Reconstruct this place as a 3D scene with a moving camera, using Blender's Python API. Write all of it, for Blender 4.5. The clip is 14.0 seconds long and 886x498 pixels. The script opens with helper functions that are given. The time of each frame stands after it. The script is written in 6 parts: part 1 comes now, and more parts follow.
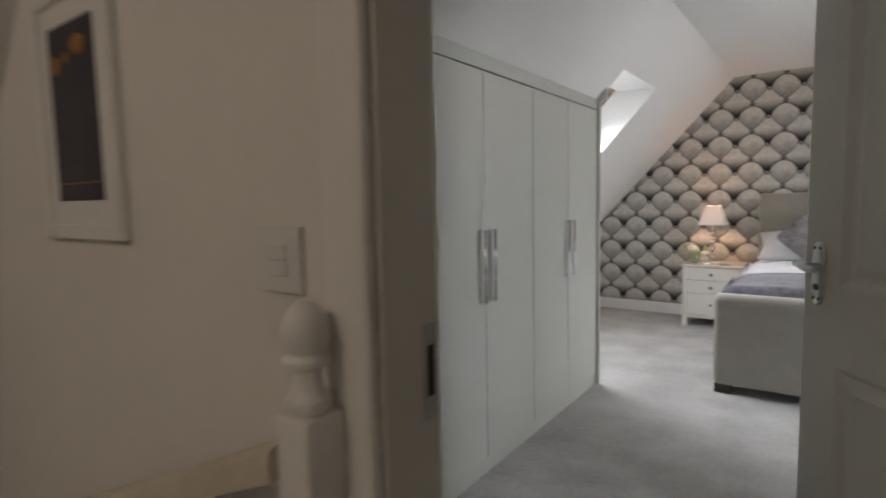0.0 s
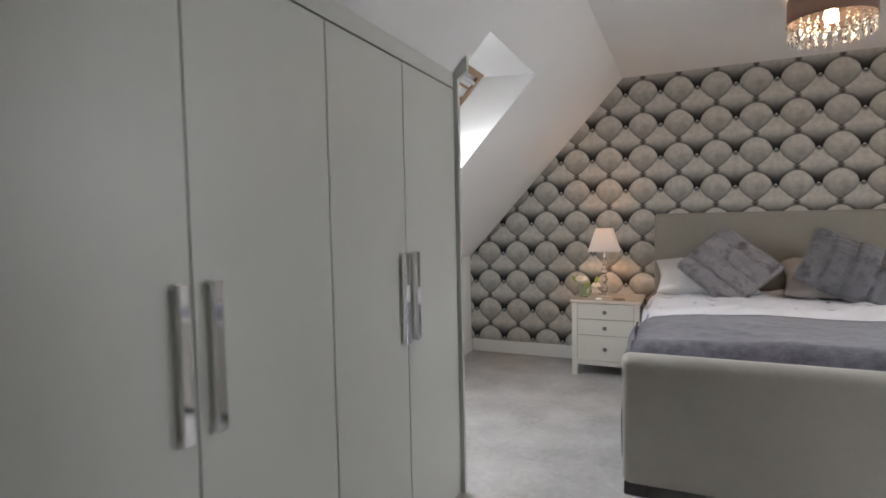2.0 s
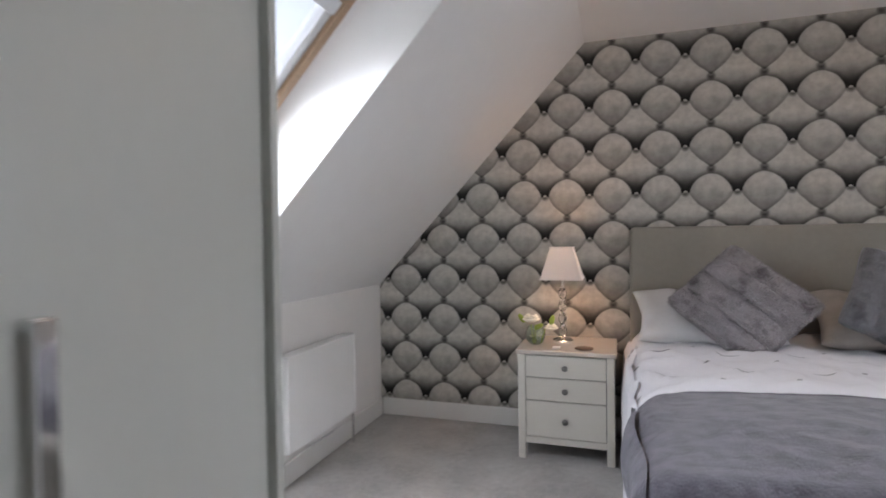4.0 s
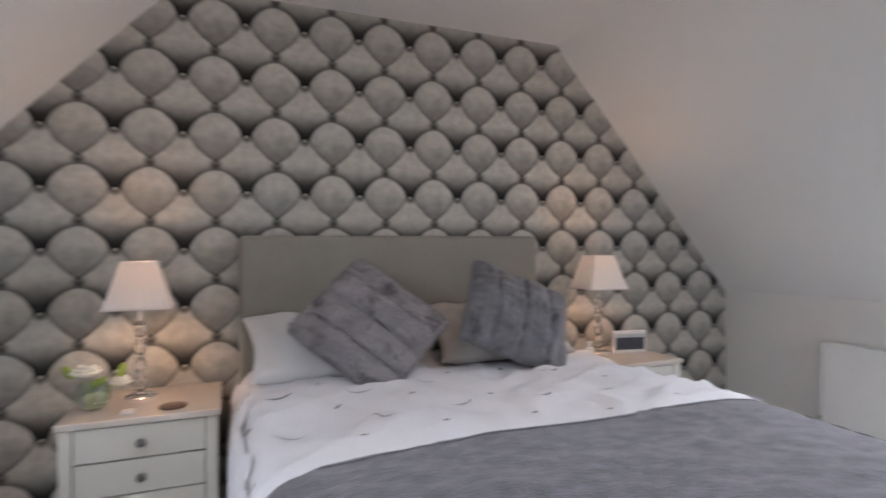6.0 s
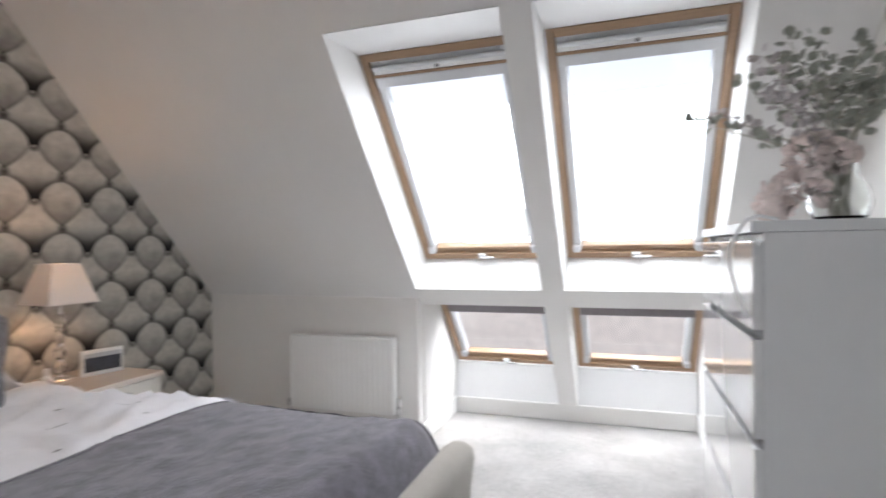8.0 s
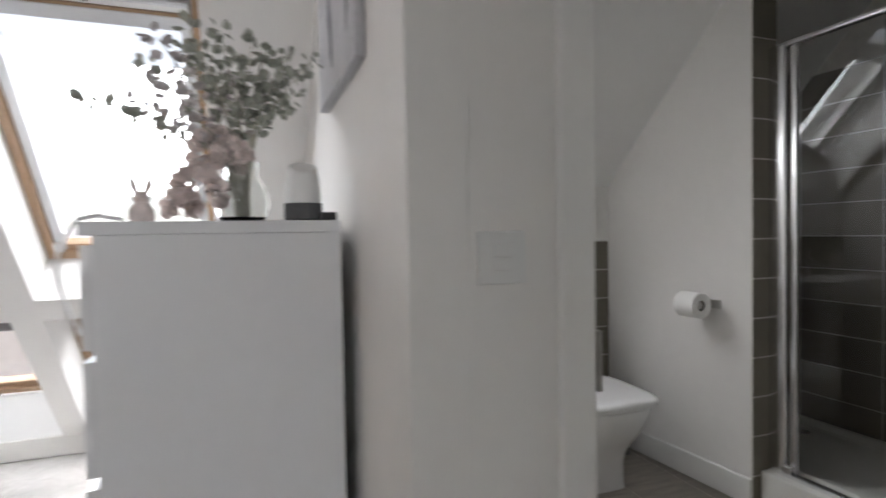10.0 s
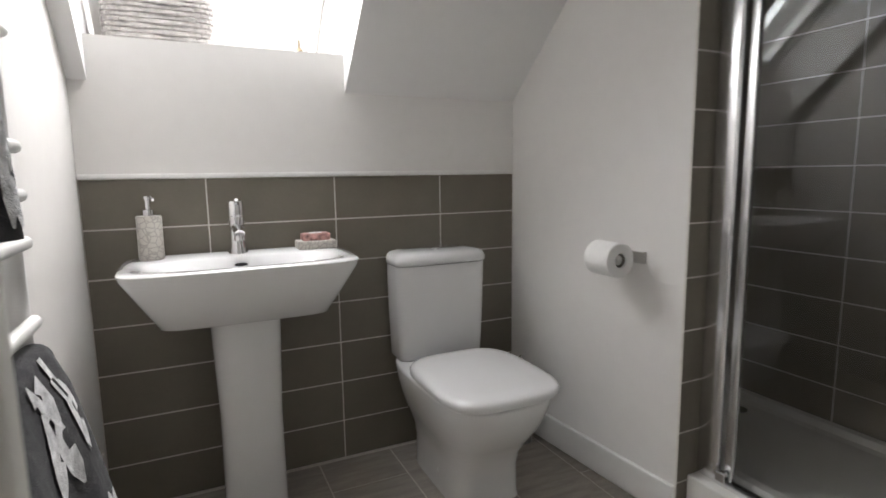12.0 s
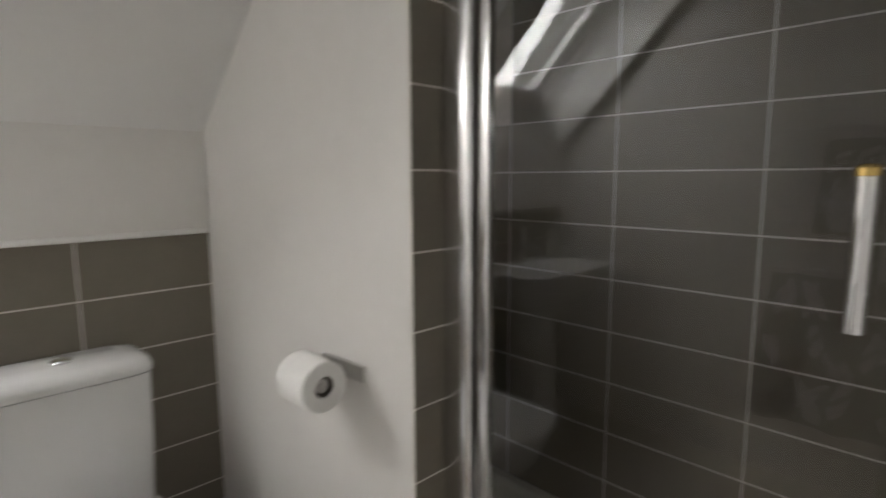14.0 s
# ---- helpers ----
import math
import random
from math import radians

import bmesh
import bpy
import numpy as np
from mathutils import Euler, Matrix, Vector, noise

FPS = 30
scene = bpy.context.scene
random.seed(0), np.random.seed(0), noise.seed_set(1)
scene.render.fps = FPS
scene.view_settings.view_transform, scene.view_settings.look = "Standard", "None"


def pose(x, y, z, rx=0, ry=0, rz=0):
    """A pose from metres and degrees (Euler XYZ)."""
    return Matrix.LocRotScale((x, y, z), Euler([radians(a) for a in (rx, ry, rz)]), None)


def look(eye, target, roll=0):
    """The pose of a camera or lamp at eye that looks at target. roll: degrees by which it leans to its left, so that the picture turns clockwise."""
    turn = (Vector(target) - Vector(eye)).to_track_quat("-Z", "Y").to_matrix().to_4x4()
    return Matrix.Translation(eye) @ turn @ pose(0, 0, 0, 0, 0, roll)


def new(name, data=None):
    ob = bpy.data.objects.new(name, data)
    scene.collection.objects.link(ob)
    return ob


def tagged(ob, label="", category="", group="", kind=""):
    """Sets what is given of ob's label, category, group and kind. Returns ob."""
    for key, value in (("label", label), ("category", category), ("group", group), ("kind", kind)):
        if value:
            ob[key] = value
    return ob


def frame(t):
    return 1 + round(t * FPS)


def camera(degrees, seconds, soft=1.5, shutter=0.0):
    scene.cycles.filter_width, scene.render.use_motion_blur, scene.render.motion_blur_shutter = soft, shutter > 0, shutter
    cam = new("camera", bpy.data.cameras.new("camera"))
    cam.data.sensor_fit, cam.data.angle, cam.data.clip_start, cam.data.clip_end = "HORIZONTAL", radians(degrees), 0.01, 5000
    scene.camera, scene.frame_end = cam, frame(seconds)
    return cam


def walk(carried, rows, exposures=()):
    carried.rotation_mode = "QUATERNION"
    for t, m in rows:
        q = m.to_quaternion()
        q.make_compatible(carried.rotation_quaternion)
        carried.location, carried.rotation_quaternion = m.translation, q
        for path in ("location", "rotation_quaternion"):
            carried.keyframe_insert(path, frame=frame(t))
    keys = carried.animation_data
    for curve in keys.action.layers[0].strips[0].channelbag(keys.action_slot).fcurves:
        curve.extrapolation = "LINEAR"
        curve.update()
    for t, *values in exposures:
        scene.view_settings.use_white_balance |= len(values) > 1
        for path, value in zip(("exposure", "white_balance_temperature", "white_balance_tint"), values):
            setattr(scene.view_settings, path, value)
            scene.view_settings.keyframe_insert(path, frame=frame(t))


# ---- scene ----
cam = camera(78.9, 14.0, soft=1.6, shutter=0.5)
PATH = [
    (0, (0.165, 0.059, 1.25), (-0.994, 1.678, 1.067), -1.2),
    (0.5, (0.098, 0.349, 1.257), (-0.857, 2.097, 1.076), -1.1),
    (1, (0.054, 0.696, 1.233), (-0.808, 2.495, 1.088), -1.2),
    (1.5, (-0.029, 0.994, 1.207), (-0.891, 2.796, 1.093), -1.1),
    (2, (-0.143, 1.303, 1.231), (-0.961, 3.125, 1.124), -1.2),
    (4.5, (-0.442, 2.906, 1.194), (-0.879, 4.858, 1.168), -0.6),
    (5, (-0.439, 3.12, 1.191), (-0.541, 5.117, 1.164), -0.5),
    (5.5, (-0.408, 3.257, 1.19), (-0.129, 5.237, 1.172), -0.4),
    (6, (-0.408, 3.341, 1.178), (0.337, 5.197, 1.179), -0.4),
    (6.5, (-0.386, 3.389, 1.176), (0.789, 5.006, 1.186), -0.7),
    (7, (-0.348, 3.37, 1.181), (1.167, 4.676, 1.186), -0.9),
    (7.5, (-0.326, 3.353, 1.178), (1.414, 4.339, 1.18), -0.8),
    (8, (-0.297, 3.315, 1.189), (1.6, 3.949, 1.183), -0.8),
    (8.5, (-0.286, 3.26, 1.193), (1.696, 3.522, 1.184), -0.6),
    (9, (-0.254, 3.142, 1.195), (1.743, 3.033, 1.175), -0.6),
    (9.2, (-0.229, 3.077, 1.197), (1.755, 2.825, 1.171), -0.7),
    (11.3, (0.202, 2.218, 1.207), (1.954, 1.26, 1.082), -1.0),
    (11.5, (0.275, 2.166, 1.179), (2.032, 1.224, 1.015), -1.0),
    (12, (0.432, 2.104, 1.152), (2.224, 1.26, 0.876), -0.8),
    (12.5, (0.528, 1.987, 1.158), (2.34, 1.216, 0.813), -0.9),
    (13, (0.617, 1.735, 1.219), (2.43, 0.967, 0.867), -0.9),
    (13.5, (0.706, 1.534, 1.292), (2.407, 0.538, 0.956), -0.9),
    (14, (0.769, 1.445, 1.32), (2.181, 0.054, 1.054), -0.3),
]
EXPOSURES = [(0, 1.36, 6400, 12), (1, 1.30, 6350, 12), (2, 1.13, 6400, 13), (4.5, 1.08, 6100, 15), (6, 1.08, 6050, 15), (7.5, 1.05, 6250, 13), (9, 1.03, 6400, 13), (11.5, 1.36, 6650, 14), (12.5, 1.44, 6700, 14), (13.5, 1.45, 6850, 14), (14, 1.42, 6950, 13)]
walk(cam, [(t, look(eye, target, roll)) for t, eye, target, roll in PATH], EXPOSURES)

# ---- light ----
world = bpy.data.worlds.new("overcast_sky")
scene.world = world
world.use_nodes = True
wn = world.node_tree.nodes
sky = wn.new("ShaderNodeTexSky")
sky.sky_type, sky.sun_disc = "NISHITA", False
sky.sun_elevation, sky.sun_rotation = radians(40), radians(200)
veil = wn.new("ShaderNodeHueSaturation")
veil.inputs["Saturation"].default_value = 0.3
world.node_tree.links.new(sky.outputs[0], veil.inputs["Color"])
world.node_tree.links.new(veil.outputs[0], wn["Background"].inputs[0])
wn["Background"].inputs[1].default_value = 0.15


def lamp(name, kind, m, energy, colour, **settings):
    data = bpy.data.lights.new(name, kind)
    data.energy, data.color = energy, colour
    for key, value in settings.items():
        if key == "size":
            data.shape, data.size, data.size_y = "RECTANGLE", value[0], value[1]
        elif key == "radius":
            data.shadow_soft_size = value
        elif key == "angle":
            data.angle = radians(value)
    ob = new(name, data)
    ob.matrix_world = m
    return ob


lamp("sun", "SUN", look((0, 0, 20), (-9, 3, 5)), 0.8, (1, 0.97, 0.93), angle=20)
DAY = (0.93, 0.97, 1.0)

# ---- materials ----


def material(name, colour, rough=0.6, metal=0.0, vary=0.06, scale=8.0, bump=0.0, bump_scale=120.0, stain=0.0, spec=0.5, coat=0.0, sheen=0.0, grain=(1, 1, 1)):
    """A surface with variation at two scales: broad tone and fine grain."""
    mat = bpy.data.materials.new(name)
    mat.use_nodes = True
    nodes, links = mat.node_tree.nodes, mat.node_tree.links
    bsdf = nodes["Principled BSDF"]
    bsdf.inputs["Roughness"].default_value = rough
    bsdf.inputs["Metallic"].default_value = metal
    bsdf.inputs["Specular IOR Level"].default_value = spec
    bsdf.inputs["Coat Weight"].default_value = coat
    bsdf.inputs["Sheen Weight"].default_value = sheen
    coords = nodes.new("ShaderNodeTexCoord")
    stretch = nodes.new("ShaderNodeMapping")
    stretch.inputs["Scale"].default_value = grain
    links.new(coords.outputs["Object"], stretch.inputs[0])
    broad, fine = nodes.new("ShaderNodeTexNoise"), nodes.new("ShaderNodeTexNoise")
    broad.inputs["Scale"].default_value, broad.inputs["Detail"].default_value = scale, 4
    fine.inputs["Scale"].default_value, fine.inputs["Detail"].default_value = scale * 9, 3
    for n in (broad, fine):
        links.new(stretch.outputs[0], n.inputs["Vector"])
    blend = nodes.new("ShaderNodeMath")
    blend.operation = "MULTIPLY_ADD"
    links.new(fine.outputs[0], blend.inputs[0])
    blend.inputs[1].default_value = 0.5
    links.new(broad.outputs[0], blend.inputs[2])
    ramp = nodes.new("ShaderNodeMapRange")
    ramp.inputs["From Min"].default_value, ramp.inputs["From Max"].default_value = 0.45, 1.05
    ramp.inputs["To Min"].default_value, ramp.inputs["To Max"].default_value = 1 - vary, 1 + vary
    links.new(blend.outputs[0], ramp.inputs[0])
    tint = nodes.new("ShaderNodeVectorMath")
    tint.operation = "SCALE"
    tint.inputs[0].default_value = colour
    links.new(ramp.outputs[0], tint.inputs["Scale"])
    links.new(tint.outputs[0], bsdf.inputs["Base Color"])
    if stain:
        r = nodes.new("ShaderNodeMapRange")
        r.inputs["To Min"].default_value, r.inputs["To Max"].default_value = rough - stain, rough + stain
        links.new(broad.outputs[0], r.inputs[0])
        links.new(r.outputs[0], bsdf.inputs["Roughness"])
    if bump:
        relief, b = nodes.new("ShaderNodeTexNoise"), nodes.new("ShaderNodeBump")
        relief.inputs["Scale"].default_value, relief.inputs["Detail"].default_value = bump_scale, 4
        links.new(stretch.outputs[0], relief.inputs["Vector"])
        links.new(relief.outputs[0], b.inputs["Height"])
        b.inputs["Strength"].default_value, b.inputs["Distance"].default_value = bump, 0.004
        links.new(b.outputs[0], bsdf.inputs["Normal"])
    return mat


PAINT = material("wall_paint", (0.78, 0.76, 0.735), 0.75, vary=0.025, scale=2.5, bump=0.06, bump_scale=220, spec=0.3)
CEILING = material("ceiling_paint", (0.80, 0.79, 0.775), 0.8, vary=0.02, scale=2.0, bump=0.05, bump_scale=200, spec=0.3)
GLOSSWHITE = material("gloss_white_paint", (0.80, 0.79, 0.77), 0.35, vary=0.02, scale=5, bump=0.03, bump_scale=90)
BLUEWHITE = material("window_reveal_paint", (0.82, 0.82, 0.82), 0.6, vary=0.02, scale=4, bump=0.04, bump_scale=160)
CARPET = material("grey_carpet", (0.44, 0.425, 0.41), 0.98, vary=0.3, scale=3.6, bump=0.9, bump_scale=420, spec=0.1, sheen=0.3)
# white laminate, greyed: the weak light on the wardrobe is in its colour
WARDROBE = material("dimmed_white_laminate", (0.53, 0.535, 0.495), 0.36, vary=0.02, scale=3, bump=0.05, bump_scale=60, grain=(1, 1, 0.2))
SEAM = material("shadow_gap", (0.06, 0.06, 0.06), 0.8, vary=0.05)
CHROME = material("chrome", (0.82, 0.82, 0.83), 0.07, metal=1.0, vary=0.02, stain=0.03)
SATIN = material("satin_nickel", (0.62, 0.62, 0.62), 0.28, metal=1.0, vary=0.04, stain=0.05)
POLISHED = material("polished_aluminium", (0.80, 0.80, 0.81), 0.2, metal=1.0, vary=0.03, stain=0.06)
STEEL = material("brushed_steel", (0.56, 0.54, 0.52), 0.3, metal=1.0, vary=0.05, grain=(1, 1, 20))
DOORPAINT = material("door_paint", (0.70, 0.69, 0.65), 0.5, vary=0.02, scale=4, bump=0.12, bump_scale=70, grain=(1, 1, 0.12))
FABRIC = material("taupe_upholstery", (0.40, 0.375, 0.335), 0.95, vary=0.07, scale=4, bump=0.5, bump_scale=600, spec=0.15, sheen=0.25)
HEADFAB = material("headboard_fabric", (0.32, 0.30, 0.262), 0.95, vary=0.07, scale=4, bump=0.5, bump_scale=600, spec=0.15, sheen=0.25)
LINEN = material("white_bed_linen", (0.745, 0.74, 0.775), 0.9, vary=0.04, scale=6, bump=0.35, bump_scale=45, spec=0.2, sheen=0.15)
PILLOW = material("pillowcase", (0.70, 0.69, 0.69), 0.9, vary=0.04, scale=6, bump=0.3, bump_scale=30, spec=0.2)
BEIGE = material("patterned_pillowcase", (0.52, 0.48, 0.45), 0.9, vary=0.12, scale=18, bump=0.3, bump_scale=30, spec=0.2)
DARKFOOT = material("dark_wood_foot", (0.035, 0.028, 0.024), 0.5, vary=0.2, scale=14)
CREAM = material("cream_lacquer", (0.70, 0.67, 0.61), 0.38, vary=0.025, scale=5, bump=0.04, bump_scale=60)
CREAMTOP = material("cream_nightstand_top", (0.64, 0.58, 0.52), 0.22, vary=0.03, scale=5, coat=0.3)
DARKGAP = material("cabinet_interior", (0.05, 0.045, 0.04), 0.9)
CERAMIC = material("white_ceramic", (0.76, 0.755, 0.75), 0.08, vary=0.01, scale=3, coat=0.5)
SEATPLASTIC = material("toilet_seat_plastic", (0.74, 0.735, 0.73), 0.16, vary=0.01, scale=3, coat=0.3)
PEWTER = material("dark_pewter", (0.22, 0.21, 0.20), 0.35, 0.9, vary=0.2, scale=40)
TILE = material("taupe_wall_tile", (0.182, 0.163, 0.130), 0.5, vary=0.07, scale=9, stain=0.04, spec=0.35)
GROUT = material("pale_grout", (0.72, 0.69, 0.64), 0.9, vary=0.1, scale=25)
FLOORTILE = material("grey_floor_plank", (0.36, 0.325, 0.285), 0.42, vary=0.26, scale=6, stain=0.06, bump=0.12, bump_scale=30, grain=(6, 1, 1))
PINE = material("pine_window_frame", (0.33, 0.21, 0.125), 0.42, vary=0.14, scale=7, bump=0.1, bump_scale=50, grain=(1, 12, 12), coat=0.2)
ALU = material("pale_aluminium", (0.62, 0.63, 0.65), 0.4, metal=0.4, vary=0.04)
BLIND = material("grey_blind_fabric", (0.20, 0.18, 0.19), 0.85, vary=0.05, scale=30)
MALM = material("white_chest_foil", (0.70, 0.70, 0.71), 0.4, vary=0.015, scale=4, bump=0.03, bump_scale=60)
RADIATOR = material("radiator_enamel", (0.84, 0.835, 0.82), 0.3, vary=0.02, scale=6)
PLASTIC = material("white_plastic", (0.74, 0.74, 0.73), 0.35, vary=0.015)
GREYPLASTIC = material("grey_fabric_mesh", (0.09, 0.09, 0.095), 0.85, vary=0.15, scale=120)
BLACK = material("black_plastic", (0.018, 0.018, 0.02), 0.4, vary=0.1)
TRAY = material("shower_tray_acrylic", (0.78, 0.77, 0.73), 0.3, vary=0.02, scale=6)
BRASS = material("brass_cap", (0.80, 0.55, 0.20), 0.2, metal=1.0, vary=0.05)
PAPER = material("toilet_paper", (0.80, 0.79, 0.77), 0.95, vary=0.03, scale=40, bump=0.4, bump_scale=200)
OAK = material("oak_stair_rail", (0.62, 0.56, 0.47), 0.5, vary=0.15, scale=6, bump=0.1, grain=(1, 1, 1))
BASKET = material("grey_wicker", (0.52, 0.49, 0.47), 0.8, vary=0.3, scale=40, bump=0.3)
MOTTLE = material("mottled_grey_ceramic", (0.50, 0.47, 0.43), 0.3, vary=0.3, scale=70)


def fur(name, colour, dark):
    """Faux fur: fine pile, with darker smudges where the pile is brushed aside."""
    mat = material(name, colour, 0.95, vary=0.28, scale=14, bump=1.0, bump_scale=260, spec=0.1, sheen=0.5, grain=(1, 1, 0.45))
    nodes, links = mat.node_tree.nodes, mat.node_tree.links
    smudge, lump = nodes.new("ShaderNodeTexNoise"), nodes.new("ShaderNodeMapRange")
    smudge.inputs["Scale"].default_value, smudge.inputs["Detail"].default_value = 9.0, 4
    links.new(nodes["Texture Coordinate"].outputs["Object"], smudge.inputs["Vector"])
    lump.inputs[1].default_value, lump.inputs[2].default_value, lump.inputs[3].default_value, lump.inputs[4].default_value = 0.52, 0.68, 1.0, dark
    links.new(smudge.outputs[0], lump.inputs[0])
    both = nodes.new("ShaderNodeVectorMath")
    both.operation = "SCALE"
    base = nodes["Principled BSDF"].inputs["Base Color"]
    links.new(base.links[0].from_socket, both.inputs[0])
    links.new(lump.outputs[0], both.inputs["Scale"])
    links.new(both.outputs[0], base)
    return mat


FURA = fur("lilac_grey_faux_fur", (0.38, 0.353, 0.368), 0.40)
FURB = fur("blue_grey_faux_fur", (0.165, 0.165, 0.18), 0.45)
THROW = material("grey_velour_throw", (0.145, 0.137, 0.162), 0.95, vary=0.42, scale=26, bump=1.0, bump_scale=150, spec=0.1, sheen=0.3, grain=(0.8, 1.1, 1))


def glass_material(name, colour=(1, 1, 1), rough=0.0, ior=1.45):
    mat = bpy.data.materials.new(name)
    mat.use_nodes = True
    b = mat.node_tree.nodes["Principled BSDF"]
    b.inputs["Base Color"].default_value = (*colour, 1)
    b.inputs["Transmission Weight"].default_value = 1.0
    b.inputs["Roughness"].default_value = rough
    b.inputs["IOR"].default_value = ior
    return mat


GLASS = glass_material("clear_glass", (0.96, 0.98, 0.97))
SHOWERGLASS = glass_material("shower_glass", (0.98, 0.985, 0.98))
CRYSTAL = glass_material("lead_crystal", (0.97, 0.97, 0.97), 0.02, 1.52)
GREENGLASS = glass_material("green_glass", (0.82, 0.93, 0.87), 0.02)


def glow(name, colour, strength):
    mat = bpy.data.materials.new(name)
    mat.use_nodes = True
    b = mat.node_tree.nodes["Principled BSDF"]
    b.inputs["Base Color"].default_value = (*colour, 1)
    b.inputs["Emission Color"].default_value = (*colour, 1)
    b.inputs["Emission Strength"].default_value = strength
    return mat


BULB = glow("lit_bulb", (1.0, 0.72, 0.42), 10)


def shade_material(name, colour, through_light):
    mat = bpy.data.materials.new(name)
    mat.use_nodes = True
    nodes, links = mat.node_tree.nodes, mat.node_tree.links
    d, tr, mix = nodes.new("ShaderNodeBsdfDiffuse"), nodes.new("ShaderNodeBsdfTranslucent"), nodes.new("ShaderNodeMixShader")
    weave = nodes.new("ShaderNodeTexNoise")
    weave.inputs["Scale"].default_value = 300
    tone = nodes.new("ShaderNodeMixRGB")
    tone.inputs[1].default_value, tone.inputs[2].default_value = (*colour, 1), (*[c * 0.88 for c in colour], 1)
    links.new(weave.outputs[0], tone.inputs[0])
    links.new(tone.outputs[0], d.inputs[0])
    links.new(tone.outputs[0], tr.inputs[0])
    mix.inputs[0].default_value = through_light
    links.new(d.outputs[0], mix.inputs[1])
    links.new(tr.outputs[0], mix.inputs[2])
    links.new(mix.outputs[0], nodes["Material Output"].inputs[0])
    return mat


SHADE = shade_material("ivory_pleated_shade", (0.84, 0.80, 0.77), 0.17)
ORGANZA = shade_material("taupe_organza_shade", (0.30, 0.24, 0.22), 0.5)


def tufted_paper():
    """Printed wallpaper: buttoned diamonds 266 mm wide and 260 mm high, flat paper."""
    mat = bpy.data.materials.new("tufted_print_wallpaper")
    mat.use_nodes = True
    nodes, links = mat.node_tree.nodes, mat.node_tree.links
    bsdf = nodes["Principled BSDF"]

    def m(op, a, b=None, c=None):
        n = nodes.new("ShaderNodeMath")
        n.operation = op
        for i, v in enumerate((a, b, c)):
            if v is None:
                continue
            if isinstance(v, (int, float)):
                n.inputs[i].default_value = v
            else:
                links.new(v, n.inputs[i])
        return n.outputs[0]

    def step(v, lo, hi, a=0.0, b=1.0):
        n = nodes.new("ShaderNodeMapRange")
        n.interpolation_type = "SMOOTHSTEP"
        links.new(v, n.inputs[0])
        for i, k in ((1, lo), (2, hi), (3, a), (4, b)):
            n.inputs[i].default_value = k
        return n.outputs[0]

    coords = nodes.new("ShaderNodeTexCoord")
    wobble = nodes.new("ShaderNodeTexNoise")
    wobble.inputs["Scale"].default_value = 9
    links.new(coords.outputs["Object"], wobble.inputs["Vector"])
    xyz = nodes.new("ShaderNodeSeparateXYZ")
    links.new(coords.outputs["Object"], xyz.inputs[0])
    shift = m("MULTIPLY", m("SUBTRACT", wobble.outputs[0], 0.5), 0.05)
    u = m("ADD", m("DIVIDE", m("ADD", xyz.outputs[0], 0.054), 0.266), shift)
    v = m("ADD", m("DIVIDE", m("SUBTRACT", xyz.outputs[2], 1.961), 0.260), shift)
    a, b = m("ADD", u, v), m("SUBTRACT", u, v)

    def mix(f, p, q):
        return m("ADD", m("MULTIPLY", q, f), m("MULTIPLY", p, m("SUBTRACT", 1.0, f)))

    # egg-shaped pads in front: round above the stud line, drawn down to a point
    ex = m("SUBTRACT", m("FRACT", u), 0.5)
    ey = m("SUBTRACT", v, m("ROUND", v))
    side = m("ABSOLUTE", ex)
    wide, high = m("DIVIDE", side, 0.41), m("DIVIDE", ey, 0.40)
    crown = m("SUBTRACT", m("POWER", m("ADD", m("POWER", wide, 1.75), m("POWER", m("ABSOLUTE", high), 1.75)), 0.5714), 1.0)
    fall = m("MINIMUM", m("MAXIMUM", m("DIVIDE", ey, -0.46), 0.0), 1.0)
    flank = m("SUBTRACT", wide, m("SUBTRACT", 1.0, m("POWER", fall, 1.55)))
    upper = step(ey, -0.04, 0.04)
    rim = mix(upper, flank, crown)
    dx, dy = m("SUBTRACT", ex, 0.10), m("ADD", ey, 0.05)
    dent = step(m("SQRT", m("ADD", m("MULTIPLY", dx, dx), m("MULTIPLY", dy, dy))), 0.02, 0.20, 0.84, 1.0)
    egg = m("MULTIPLY", step(ey, -0.50, 0.26, 0.36, 1.0), dent)
    egg = m("MULTIPLY", egg, mix(upper, step(rim, -0.26, 0.0, 1.0, 0.70), step(rim, -0.14, 0.0, 1.0, 0.92)))
    egg = m("MULTIPLY", egg, step(ex, -0.40, -0.12, 0.80, 1.0))
    # pads hanging from the studs behind: bright at the top, a deep fold at the foot
    g = m("FRACT", v)
    dome = m("MULTIPLY", step(g, 0.10, 0.66, 0.03, 1.0), mix(upper, step(rim, 0.0, 0.09, 0.62, 1.0), step(rim, 0.0, 0.30, 0.46, 1.0)))
    dome = m("MULTIPLY", dome, step(g, 0.55, 1.0, 1.0, 0.93))
    tone = mix(step(rim, -0.04, 0.04), egg, dome)
    cloud = nodes.new("ShaderNodeTexNoise")
    cloud.inputs["Scale"].default_value, cloud.inputs["Detail"].default_value = 26, 5
    links.new(coords.outputs["Object"], cloud.inputs["Vector"])
    tone = m("MULTIPLY", tone, step(cloud.outputs[0], 0.25, 0.75, 0.86, 1.12))
    # studs sit at the whole steps of the grid
    ra, rb = m("SUBTRACT", a, m("ROUND", a)), m("SUBTRACT", b, m("ROUND", b))
    su, sv = m("MULTIPLY", m("ADD", ra, rb), 0.133), m("MULTIPLY", m("SUBTRACT", ra, rb), 0.130)
